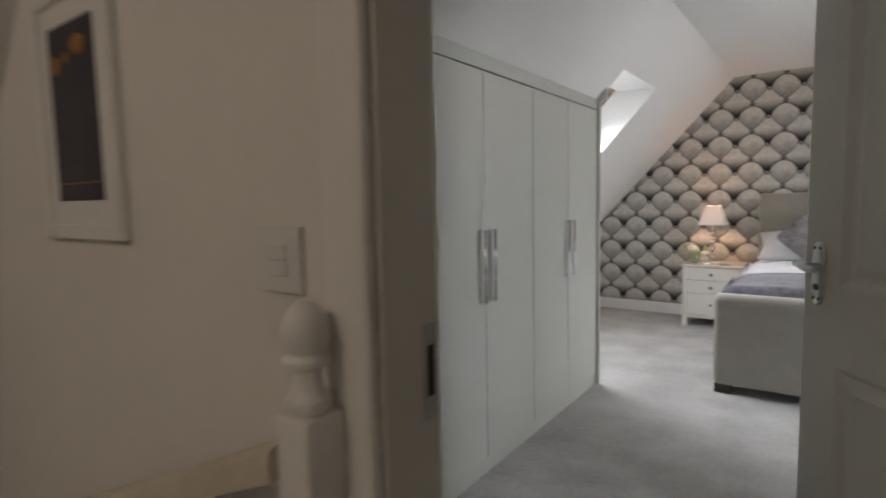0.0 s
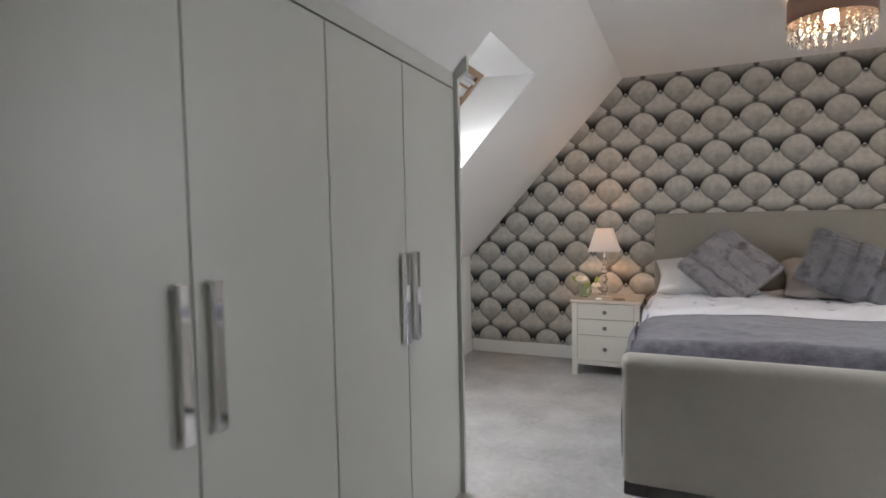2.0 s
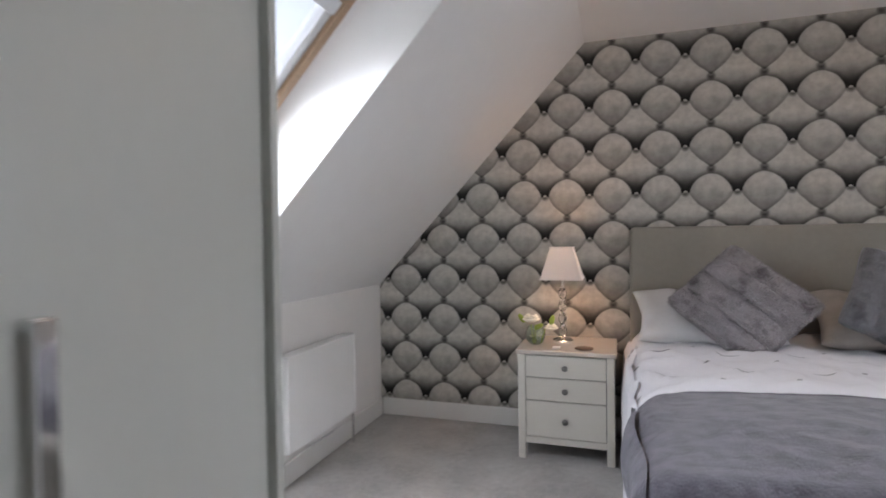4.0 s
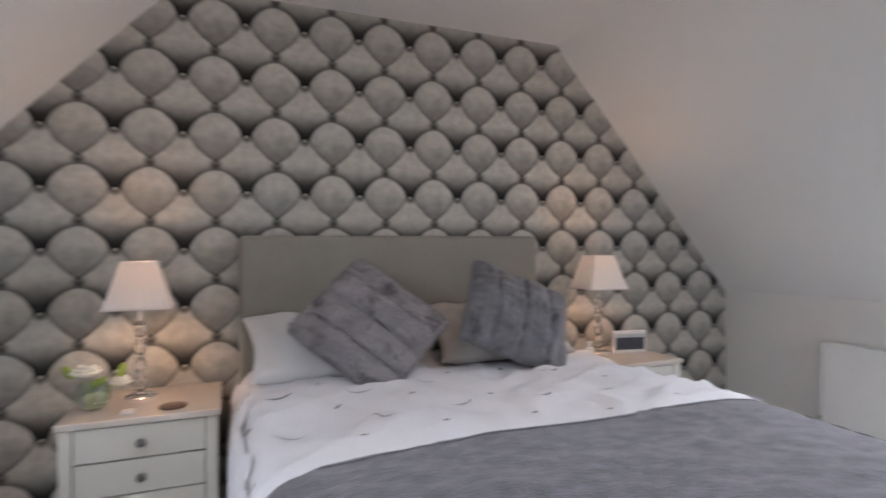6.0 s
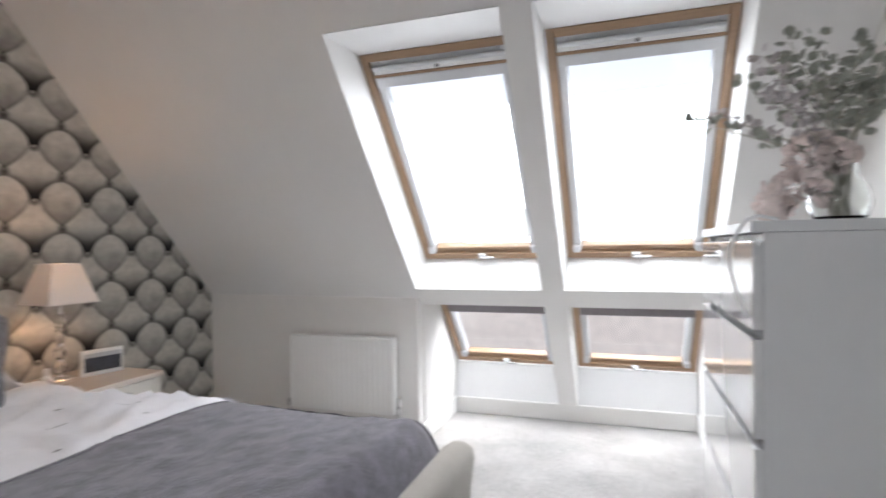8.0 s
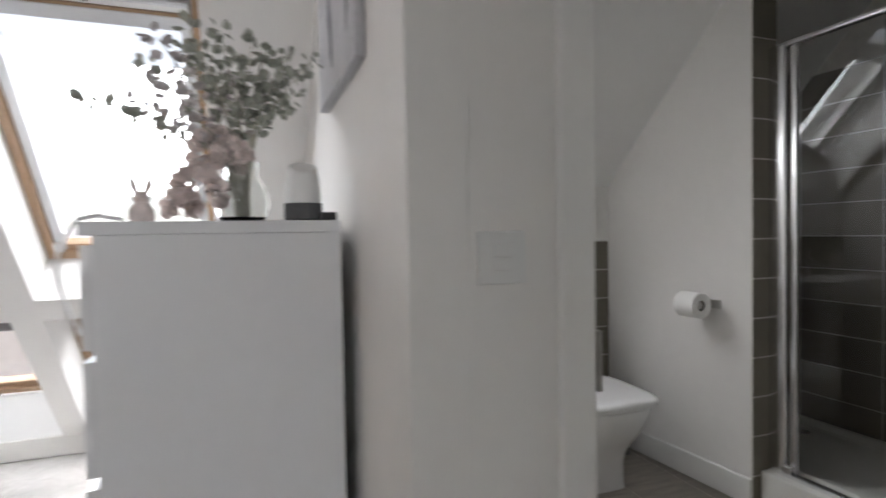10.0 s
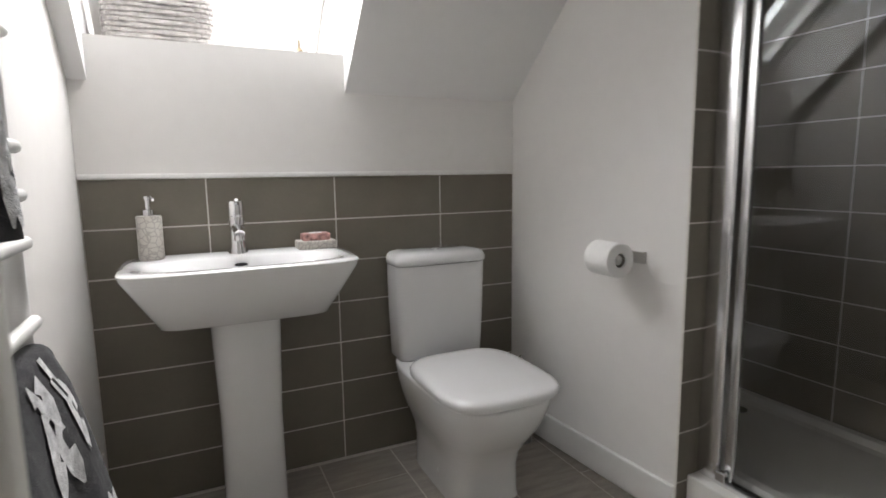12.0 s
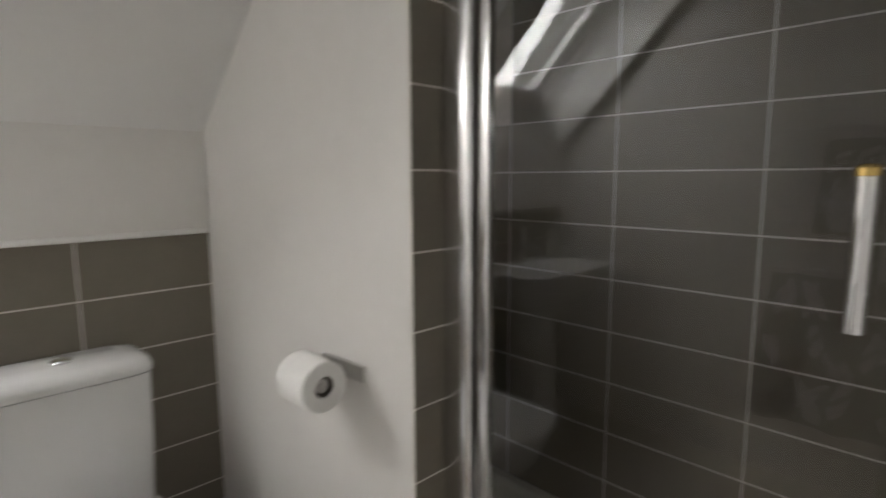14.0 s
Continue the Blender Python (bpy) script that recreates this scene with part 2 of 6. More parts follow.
    dist = m("SQRT", m("ADD", m("MULTIPLY", su, su), m("MULTIPLY", sv, sv)))
    stud = step(dist, 0.010, 0.0125, 1.0, 0.0)
    ring = step(dist, 0.0125, 0.032, 0.32, 1.0)
    parity = m("PINGPONG", m("SUBTRACT", m("ROUND", a), m("ROUND", b)), 1.0)
    stud_tone = m("MULTIPLY_ADD", step(sv, -0.008, 0.008, 0.15, 0.75), m("SUBTRACT", 1.0, m("MULTIPLY", parity, 0.65)), 0.03)
    tone = m("MULTIPLY", tone, ring)
    tone = m("ADD", m("MULTIPLY", tone, m("SUBTRACT", 1.0, stud)), m("MULTIPLY", stud_tone, stud))
    ink = nodes.new("ShaderNodeVectorMath")
    ink.operation = "SCALE"
    ink.inputs[0].default_value = (0.575, 0.55, 0.505)
    links.new(tone, ink.inputs["Scale"])
    links.new(ink.outputs[0], bsdf.inputs["Base Color"])
    bsdf.inputs["Roughness"].default_value = 0.6
    bsdf.inputs["Specular IOR Level"].default_value = 0.3
    return mat


WALLPAPER = tufted_paper()

# ---- building helpers ----


def box(bm, x0, x1, y0, y1, z0, z1, bevel=0.0, segments=2, m=None):
    made = bmesh.ops.create_cube(bm, size=1.0)["verts"]
    for v in made:
        v.co = Vector(((x0 + x1) / 2 + v.co.x * (x1 - x0), (y0 + y1) / 2 + v.co.y * (y1 - y0), (z0 + z1) / 2 + v.co.z * (z1 - z0)))
    if bevel:
        edges = list({e for v in made for e in v.link_edges})
        made = list({v for f in bmesh.ops.bevel(bm, geom=edges, offset=bevel, segments=segments, affect="EDGES", profile=0.5, clamp_overlap=True)["faces"] for v in f.verts} | {v for v in made if v.is_valid})
    if m is not None:
        bmesh.ops.transform(bm, matrix=m, verts=made)
    return made


def prism(bm, outline, axis, lo, hi):
    """A closed outline of (p, q) pairs pushed along an axis: 'y' takes (x, z), 'x' takes (y, z), 'z' takes (x, y)."""
    def at(p, q, h):
        return {"y": (p, h, q), "x": (h, p, q), "z": (p, q, h)}[axis]
    one = [bm.verts.new(at(p, q, lo)) for p, q in outline]
    two = [bm.verts.new(at(p, q, hi)) for p, q in outline]
    bm.faces.new(one)
    bm.faces.new(list(reversed(two)))
    for i in range(len(outline)):
        j = (i + 1) % len(outline)
        bm.faces.new((one[j], one[i], two[i], two[j]))
    bmesh.ops.recalc_face_normals(bm, faces=bm.faces)


def lathe(bm, profile, centre=(0, 0, 0), steps=24, m=None, close=True):
    """A turned body from (radius, height) pairs."""
    rings = []
    for r, h in profile:
        rings.append([bm.verts.new((centre[0] + r * math.cos(2 * math.pi * i / steps), centre[1] + r * math.sin(2 * math.pi * i / steps), centre[2] + h)) for i in range(steps)])
    for p, q in zip(rings, rings[1:]):
        for i in range(steps):
            j = (i + 1) % steps
            bm.faces.new((p[i], p[j], q[j], q[i]))
    if close:
        bm.faces.new(list(reversed(rings[0])))
        bm.faces.new(rings[-1])
    if m is not None:
        bmesh.ops.transform(bm, matrix=m, verts=[v for r in rings for v in r])
    return rings


def loft(bm, rings, close=True):
    """Skins a list of closed rings of points that all have the same count."""
    made = [[bm.verts.new(p) for p in ring] for ring in rings]
    n = len(made[0])
    for p, q in zip(made, made[1:]):
        for i in range(n):
            j = (i + 1) % n
            bm.faces.new((p[i], p[j], q[j], q[i]))
    if close:
        bm.faces.new(list(reversed(made[0])))
        bm.faces.new(made[-1])
    bmesh.ops.recalc_face_normals(bm, faces=bm.faces)
    return made


def tube(bm, points, radius, steps=10):
    """A round bar along points."""
    pts = [Vector(p) for p in points]
    rings = []
    for i, p in enumerate(pts):
        way = (pts[min(i + 1, len(pts) - 1)] - pts[max(i - 1, 0)]).normalized()
        side = way.orthogonal().normalized() if i == 0 else (side - way * side.dot(way)).normalized()
        other = way.cross(side)
        r = radius[i] if isinstance(radius, (list, tuple)) else radius
        rings.append([p + (side * math.cos(2 * math.pi * k / steps) + other * math.sin(2 * math.pi * k / steps)) * r for k in range(steps)])
    loft(bm, rings)


def superring(cx, cy, z, a, b, power=4.0, count=40):
    """A rounded rectangle ring of half sizes a and b."""
    out = []
    for i in range(count):
        t = 2 * math.pi * i / count
        c, s = math.cos(t), math.sin(t)
        out.append((cx + a * math.copysign(abs(c) ** (2 / power), c), cy + b * math.copysign(abs(s) ** (2 / power), s), z))
    return out


def finish(name, bm, mat, smooth=False):
    me = bpy.data.meshes.new(name)
    bm.to_mesh(me)
    bm.free()
    for mt in (mat if isinstance(mat, (list, tuple)) else [mat]):
        me.materials.append(mt)
    if smooth:
        me.shade_smooth()
        me.set_sharp_from_angle(angle=radians(smooth if smooth is not True else 40))
    return new(name, me)


def part(name, bm, mat, parent, label="", smooth=False):
    ob = finish(name, bm, mat, smooth)
    ob.parent = parent
    if label:
        ob["label"] = label
    return ob


def thing(name, m, label, category, group=""):
    ob = new(name)
    ob.empty_display_size = 0.1
    ob.matrix_basis = m if isinstance(m, Matrix) else Matrix.Translation(m)
    return tagged(ob, label, category, group)


def structure(name, bm, mat, label, category, smooth=False):
    return tagged(finish(name, bm, mat, smooth), label, category, kind="structure")


def bmbox(*args, **kw):
    bm = bmesh.new()
    box(bm, *args, **kw)
    return bm


def shape(outline, axis, lo, hi):
    bm = bmesh.new()
    prism(bm, outline, axis, lo, hi)
    return bm

# ---- the setting ----
XL, XR, YB, ZC, KNEE = -1.974, 2.705, 6.0, 2.36, 0.888
RX0, RX1 = -0.609, 1.38          # the flat ceiling's edges
EX, EY = 2.50, 2.42              # ensuite: basin wall and rail wall
DOORH = 2.02


def sloped(bm, low, high, thick, outward, cells):
    """A sloping ceiling as a slab with openings. low, high: (x, z) of its inner face; cells(y0, y1, z0, z1) as a list of solid fields."""
    lx, lz = low
    hx, hz = high

    def at(y, z, w):
        x = lx + (hx - lx) * (z - lz) / (hz - lz)
        return (x + outward[0] * w, y, z + outward[1] * w)
    ys = sorted({y for c in cells for y in c[:2]})
    zs = sorted({z for c in cells for z in c[2:]})
    solid = set()
    for i in range(len(ys) - 1):
        for j in range(len(zs) - 1):
            my, mz = (ys[i] + ys[i + 1]) / 2, (zs[j] + zs[j + 1]) / 2
            if any(c[0] < my < c[1] and c[2] < mz < c[3] for c in cells):
                solid.add((i, j))
    verts = {}

    def v(i, j, w):
        if (i, j, w) not in verts:
            verts[i, j, w] = bm.verts.new(at(ys[i], zs[j], thick if w else 0))
        return verts[i, j, w]
    for i, j in solid:
        bm.faces.new((v(i, j, 0), v(i + 1, j, 0), v(i + 1, j + 1, 0), v(i, j + 1, 0)))
        bm.faces.new((v(i, j, 1), v(i, j + 1, 1), v(i + 1, j + 1, 1), v(i + 1, j, 1)))
        for di, dj, p, q in ((-1, 0, (i, j), (i, j + 1)), (1, 0, (i + 1, j), (i + 1, j + 1)), (0, -1, (i, j), (i + 1, j)), (0, 1, (i, j + 1), (i + 1, j + 1))):
            if (i + di, j + dj) not in solid:
                bm.faces.new((v(*p, 0), v(*q, 0), v(*q, 1), v(*p, 1)))
    bmesh.ops.recalc_face_normals(bm, faces=bm.faces)


OUTL = Vector((-1.472, 1.365)).normalized()
OUTR = Vector((1.472, 1.325)).normalized()

# left slope with its roof window
bm = bmesh.new()
SKY0, SKY1, SKZ0, SKZ1 = 3.55, 4.325, 1.02, 2.038
sloped(bm, (XL, KNEE), (RX0, ZC), 0.30, OUTL, [(0.45, SKY0, KNEE, ZC), (SKY1, 6.1, KNEE, ZC), (SKY0, SKY1, KNEE, SKZ0), (SKY0, SKY1, SKZ1, ZC)])
structure("ceiling_slope_left", bm, CEILING, "white painted sloping ceiling with a roof window", "ceiling")
# right slope with four openings
MU0, MU1, BY0, BY1 = 3.618, 3.737, 2.878, 4.474
bm = bmesh.new()
def right_x(z):
    return XR + (RX1 - XR) * (z - KNEE) / (ZC - KNEE)


sloped(bm, (XR, KNEE), (RX1, ZC), 0.27, OUTR, [
    (2.46, BY0, KNEE, ZC), (BY1, 6.1, KNEE, ZC), (BY0, BY1, 2.07, ZC), (MU0, MU1, 0.115, 2.07), (BY0, BY1, 0.848, 0.946)])
structure("ceiling_slope_right", bm, CEILING, "white painted sloping ceiling with paired roof windows", "ceiling")
for lo, hi in ((BY0, MU0), (MU1, BY1)):
    x = right_x(2.07)
    bm = shape([(x + 0.002, 2.068), (x + 0.36, 2.092), (x + 0.22, 2.27)], "y", lo + 0.002, hi - 0.002)
    structure("window_head", bm, BLUEWHITE, "white painted level window head", "trim")
bm = shape([(-0.905, 2.040), (-1.265, 2.060), (-1.13, 2.27)], "y", SKY0 + 0.002, SKY1 - 0.002)
structure("window_head", bm, BLUEWHITE, "white painted level window head", "trim")
# flat ceiling and floors
structure("ceiling", bmbox(RX0, RX1, -2.6, 6.1, ZC, ZC + 0.15), CEILING, "flat white painted ceiling", "ceiling")
structure("ceiling_landing", bmbox(-2.7, RX0, -2.6, 0.449, ZC, ZC + 0.15), CEILING, "flat white landing ceiling", "ceiling")
structure("ceiling_landing_side", bmbox(RX1, 2.7, -2.6, -0.3, ZC, ZC + 0.15), CEILING, "flat white landing ceiling", "ceiling")
bm = bmesh.new()
box(bm, -2.6, 0.723, -2.6, 6.1, -0.2, 0)
box(bm, 0.7232, 3.7, 2.47, 6.1, -0.2, 0)
structure("floor", bm, CARPET, "pale grey cut pile carpet, lightly trodden", "floor")
structure("floor_ensuite", bmbox(0.721, 2.7, -0.3, 2.468, -0.19, -0.006), GROUT, "grouted bed under grey plank floor tiles", "floor")
# bed wall: paper on plaster
out = [(XL, 0), (XR, 0), (XR, KNEE), (RX1, ZC), (RX0, ZC), (XL, KNEE)]
structure("wall_bed", bmbox(-2.4, 3.7, YB + 0.004, YB + 0.12, -0.1, 2.6), PAINT, "plastered gable wall behind the bed", "wall")
structure("wallpaper", shape(out, "y", YB, YB + 0.003), WALLPAPER, "grey wallpaper printed with buttoned diamond upholstery", "wallpaper")
# knee walls and window bay
structure("wall_knee_left", bmbox(XL - 0.1, XL, 0.6, YB - 0.002, 0, KNEE - 0.001), PAINT, "low white knee wall under the slope", "wall")
structure("wall_knee_right", bmbox(XR, XR + 0.1, BY1 + 0.012, YB - 0.002, 0, KNEE - 0.001), PAINT, "low white knee wall under the slope", "wall")
structure("wall_knee_corner", bmbox(XR, XR + 0.1, 2.521, BY0 - 0.012, 0, KNEE - 0.001), PAINT, "short white knee wall beside the window bay", "wall")
side = [(XR + 0.1005, 0), (3.60, 0), (3.60, 0.31), (XR + 0.1005, 1.17)]
structure("wall_bay_far", shape(side, "y", BY1 + 0.008, BY1 + 0.10), PAINT, "white side wall of the window bay", "wall")
structure("wall_bay_near", shape(side, "y", BY0 - 0.10, BY0 - 0.008), PAINT, "white side wall of the window bay", "wall")
structure("wall_bay", shape([(3.432, 0), (3.432, 0.112), (3.492, 0.350), (3.60, 0.350), (3.60, 0)], "y", BY0 - 0.006, BY1 + 0.006), BLUEWHITE, "low white wall under the roof windows", "wall")
# door wall to the landing
OX0, OX1 = -0.235, 0.53
bm = bmesh.new()
box(bm, -2.6, OX0 - 0.03, 0.5, 0.6, 0, ZC)
box(bm, OX1 + 0.03, 0.67, 0.5, 0.6, 0, ZC)
box(bm, OX0 - 0.03, OX1 + 0.03, 0.5, 0.6, DOORH + 0.03, ZC)
structure("wall_landing", bm, PAINT, "cream painted wall between landing and bedroom", "wall")
structure("wall_landing_left", bmbox(-2.7, -2.6, -2.6, 0.6, -0.2, ZC), PAINT, "painted landing wall", "wall")
structure("wall_landing_rear", bmbox(-2.7, 0.77, -2.7, -2.6, -0.2, ZC), PAINT, "painted landing wall", "wall")
# corridor wall with the ensuite door opening
JY0, JY1 = 1.19, 2.188
WX0, WX1 = 0.67, 0.757
bm = bmesh.new()
box(bm, WX0, WX1, -2.6, JY0 - 0.03, 0, ZC)
box(bm, WX0, WX1, JY1 + 0.03, EY, 0, ZC)
box(bm, WX0, WX1, JY0 - 0.03, JY1 + 0.03, DOORH + 0.03, ZC)
structure("wall_corridor", bm, PAINT, "white painted wall with the ensuite doorway", "wall")
structure("wall_picture", bmbox(WX0, 3.5, EY + 0.0005, 2.52, 0, ZC), PAINT, "white painted wall behind the chest of drawers", "wall")


def door_lining(name, axis, lo, hi, face0, face1, label, both=True):
    """Lining, stop and architraves round an opening; axis: the direction of the opening's width."""
    frame_ = thing(name, (0, 0, 0), label, "door frame")
    frame_["kind"] = "structure"

    def b(a0, a1, f0, f1, z0, z1, bevel=0.0):
        return bmbox(a0, a1, f0, f1, z0, z1, bevel=bevel) if axis == "x" else bmbox(f0, f1, a0, a1, z0, z1, bevel=bevel)
    part("jamb", b(lo - 0.03, lo, face0, face1, 0, DOORH, 0.002), DOORPAINT, frame_)
    part("jamb", b(hi, hi + 0.03, face0, face1, 0, DOORH, 0.002), DOORPAINT, frame_)
    part("head", b(lo - 0.03, hi + 0.03, face0, face1, DOORH, DOORH + 0.03), DOORPAINT, frame_)
    for f0, f1 in ((face0 - 0.018, face0), (face1, face1 + 0.018))[:2 if both else 1]:
        for a0, a1, z0, z1 in ((lo - 0.075, lo - 0.006, 0, DOORH + 0.075), (hi + 0.006, hi + 0.075, 0, DOORH + 0.075), (lo - 0.006, hi + 0.006, DOORH + 0.006, DOORH + 0.075)):
            part("architrave", b(a0, a1, f0, f1, z0, z1, 0.006), GLOSSWHITE, frame_)
    return frame_


lining = door_lining("door_frame", "x", OX0, OX1, 0.5, 0.6, "cream painted bedroom door lining with architrave")
plate = part("strike_plate", bmbox(OX0 - 0.001, OX0 + 0.002, 0.570, 0.599, 0.975, 1.098, bevel=0.001), SATIN, lining, "steel strike plate")
part("keep", bmbox(OX0 + 0.0015, OX0 + 0.003, 0.577, 0.590, 1.005, 1.070), BLACK, plate)
lining2 = door_lining("door_frame", "y", JY0, JY1, WX0, WX1, "white painted ensuite door lining with architrave", False)
for y0, y1 in ((JY0, JY0 + 0.012), (JY1 - 0.012, JY1)):
    part("door_stop", bmbox(WX0 + 0.022, WX0 + 0.036, y0, y1, 0, DOORH - 0.0125, bevel=0.003), DOORPAINT, lining2)
part("door_stop", bmbox(WX0 + 0.022, WX0 + 0.036, JY0, JY1, DOORH - 0.012, DOORH - 0.0002, bevel=0.003), DOORPAINT, lining2)
plate = part("strike_plate", bmbox(WX0 - 0.0195, WX0 + 0.021, JY1 - 0.0025, JY1 + 0.004, 0.93, 1.035, bevel=0.001), STEEL, lining2, "steel strike plate")
part("keep", bmbox(WX0 - 0.008, WX0 + 0.012, JY1 - 0.0033, JY1 - 0.0026, 0.955, 1.01), BLACK, plate)

# ensuite shell
bm = shape([(-0.3, 0), (EY, 0), (EY, 1.462), (2.366, 1.462), (2.366, 1.602), (1.534, 1.602), (1.534, 1.462), (-0.3, 1.462)], "x", EX, EX + 0.12)
box(bm, EX + 0.1201, EX + 0.30, 1.534, 2.366, 1.4, 1.602)
structure("wall_basin", bm, PAINT, "white painted wall above taupe tiles", "wall")
structure("partition", shape([(EX - 0.001, 0.78), (1.612, 0.712), (1.612, 0.565), (EX - 0.001, 0.633)], "z", 0, ZC), PAINT, "white painted partition beside the toilet", "wall")
structure("wall_shower", shape([(WX1, 0), (EX, 0), (EX, 1.47), (1.60, ZC), (WX1, ZC)], "y", -0.3, -0.135), PAINT, "tiled wall at the back of the shower", "wall")
OUTE = Vector((0.9, 0.9)).normalized()
bm = bmesh.new()
EW0, EW1 = 1.534, 2.366
sloped(bm, (EX, 1.462), (1.60, ZC), 0.25, OUTE, [(-0.3, EW0, 1.462, ZC), (EW1, EY, 1.462, ZC), (EW0, EW1, 2.22, ZC)])
structure("ceiling_slope_ensuite", bm, CEILING, "white sloping ensuite ceiling with a roof window", "ceiling")
structure("ceiling_ensuite", bmbox(WX1, 1.60, -0.3, EY, ZC, ZC + 0.15), CEILING, "flat white ensuite ceiling", "ceiling")
structure("tile_trim", bmbox(EX - 0.016, EX - 0.0005, 0.785, EY - 0.001, 1.150, 1.166, bevel=0.004), GLOSSWHITE, "white trim on top of the wall tiles", "trim")

# skirting boards


def skirting(name, outline_x0, outline_x1, y0, y1, h=0.115, axis="x"):
    bm = bmesh.new()
    box(bm, outline_x0, outline_x1, y0, y1, 0.001, h, bevel=0.006)
    return structure(name, bm, GLOSSWHITE, "white gloss skirting board", "skirting")


skirting("baseboard", XL + 0.016, XR - 0.016, YB - 0.016, YB - 0.001)
skirting("baseboard", XL + 0.001, XL + 0.016, 3.52, YB - 0.0165)
skirting("baseboard", XR - 0.016, XR - 0.001, BY1 + 0.007, YB - 0.0165)
skirting("baseboard", XR - 0.016, 3.44, BY1 - 0.008, BY1 + 0.007)
skirting("baseboard", 3.416, 3.4315, BY0 + 0.009, BY1 - 0.009)
skirting("baseboard", XR - 0.016, 3.44, BY0 - 0.007, BY0 + 0.008)
skirting("baseboard", WX0 - 0.015, XR, 2.521, 2.536)
skirting("baseboard", WX0 - 0.016, WX0 - 0.001, JY1 + 0.08, 2.5205)
bm = bmesh.new()
box(bm, -0.448, 0.445, 0, 0.016, 0.001, 0.12, bevel=0.005)
bmesh.ops.transform(bm, matrix=Matrix.Translation((2.05, 0.748, 0)) @ Matrix.Rotation(math.atan2(0.068, 0.888), 4, "Z"), verts=bm.verts)
structure("baseboard", bm, GLOSSWHITE, "white gloss skirting board", "skirting")

# ---- roof windows ----


def roof_window(m, width, height, label, blind=0.0, timber=PINE):
    """Local x across, y up the slope, z outwards; the origin is the lower corner of the frame's room face."""
    w = thing("window", m, label, "roof window")
    f, s, d = 0.038, 0.042, 0.085
    for x0, x1, y0, y1 in ((0, f, 0, height), (width - f, width, 0, height), (f, width - f, 0, f * 1.1), (f, width - f, height - f, height)):
        part("frame", bmbox(x0, x1, y0, y1, 0, d, bevel=0.004), timber, w)
    sash = part("sash", bmbox(f, f + s, f * 1.1, height - f, 0.018, 0.07, bevel=0.006), ALU if timber is PINE else GLOSSWHITE, w, "pale sash")
    for x0, x1, y0, y1 in ((width - f - s, width - f, f * 1.1, height - f), (f + s, width - f - s, f * 1.1, f * 1.1 + s * 0.8), (f + s, width - f - s, height - f - s * 1.9, height - f)):
        part("sash", bmbox(x0, x1, y0, y1, 0.0185, 0.0695, bevel=0.006), (timber if y1 < height / 2 else ALU) if timber is PINE else GLOSSWHITE, w)
    pane = part("pane", bmbox(f + s - 0.005, width - f - s + 0.005, f + s * 0.5, height - f - s * 1.5, 0.045, 0.052), GLASS, w)
    pane.visible_shadow = False
    if timber is PINE:
        bm = bmesh.new()
        tube(bm, [(f + 0.01, height - f - 0.035, 0.004), (width - f - 0.01, height - f - 0.035, 0.004)], 0.012, 8)
        part("ventilation_bar", bm, ALU, w, "pale ventilation bar")
        if not blind:
            part("ventilation_flap", bmbox(f + 0.006, width - f - 0.006, height - f - 0.068, height - f - 0.030, 0.006, 0.018, bevel=0.005), PLASTIC, w, "white ventilation flap")
            part("flap_latch", bmbox(width / 2 - 0.012, width / 2 + 0.012, height - f - 0.058, height - f - 0.040, -0.006, 0.0055, bevel=0.003), SATIN, w)
            part("head_bead", bmbox(f + 0.003, width - f - 0.003, height - f - 0.082, height - f - 0.069, 0.004, 0.018, bevel=0.003), timber, w)
            part("blind_cassette", bmbox(f + 0.003, width - f - 0.003, height - f - 0.135, height - f - 0.083, 0.008, 0.018, bevel=0.006), ALU, w, "pale blind cassette")
        bm = bmesh.new()
        box(bm, width / 2 - 0.022, width / 2 + 0.022, f * 0.5, f * 1.25, -0.022, 0.004, bevel=0.006)
        box(bm, width / 2 - 0.075, width / 2 + 0.01, f * 0.72, f * 1.05, -0.034, -0.02, bevel=0.005)
        part("handle", bm, SATIN, w, "silver lever handle")
        for x in (f - 0.004, width - f - 0.036):
            part("guide", bmbox(x, x + 0.04, f * 1.15, f * 1.15 + 0.05, -0.004, 0.02, bevel=0.006), ALU, w)
    if blind:
        part("blind", bmbox(f + 0.004, width - f - 0.004, height - f - blind, height - f - 0.02, 0.006, 0.017, bevel=0.003), BLIND, w, "grey pulled-up blind")
    return w


def slope_matrix(x, y, z, across, upslope):
    """Axes of a window: across, up the slope, outwards."""
    a, u = Vector(across).normalized(), Vector(upslope).normalized()
    o = a.cross(u)
    m = Matrix((a, u, o)).transposed().to_4x4()
    m.translation = (x, y, z)
    return m


UPR = (-0.669, 0, 0.743)
for y in (2.8805, 3.7395):
    roof_window(slope_matrix(2.832, y, 1.118, (0, 1, 0), UPR), 0.733, 1.30, "pine roof window in a white reveal, overcast daylight behind")
    roof_window(slope_matrix(3.499, y, 0.360, (0, 1, 0), UPR), 0.733, 0.89, "low pine roof window with a grey blind drawn up", blind=0.325)
roof_window(slope_matrix(-1.975, 4.275, 1.215, (0, -1, 0), (0.680, 0, 0.733)), 0.70, 1.15, "pine roof window beside the wardrobe")
roof_window(slope_matrix(2.74, 1.545, 1.605, (0, 1, 0), (-0.707, 0, 0.707)), 0.81, 0.98, "white roof window above the basin", timber=GLOSSWHITE)

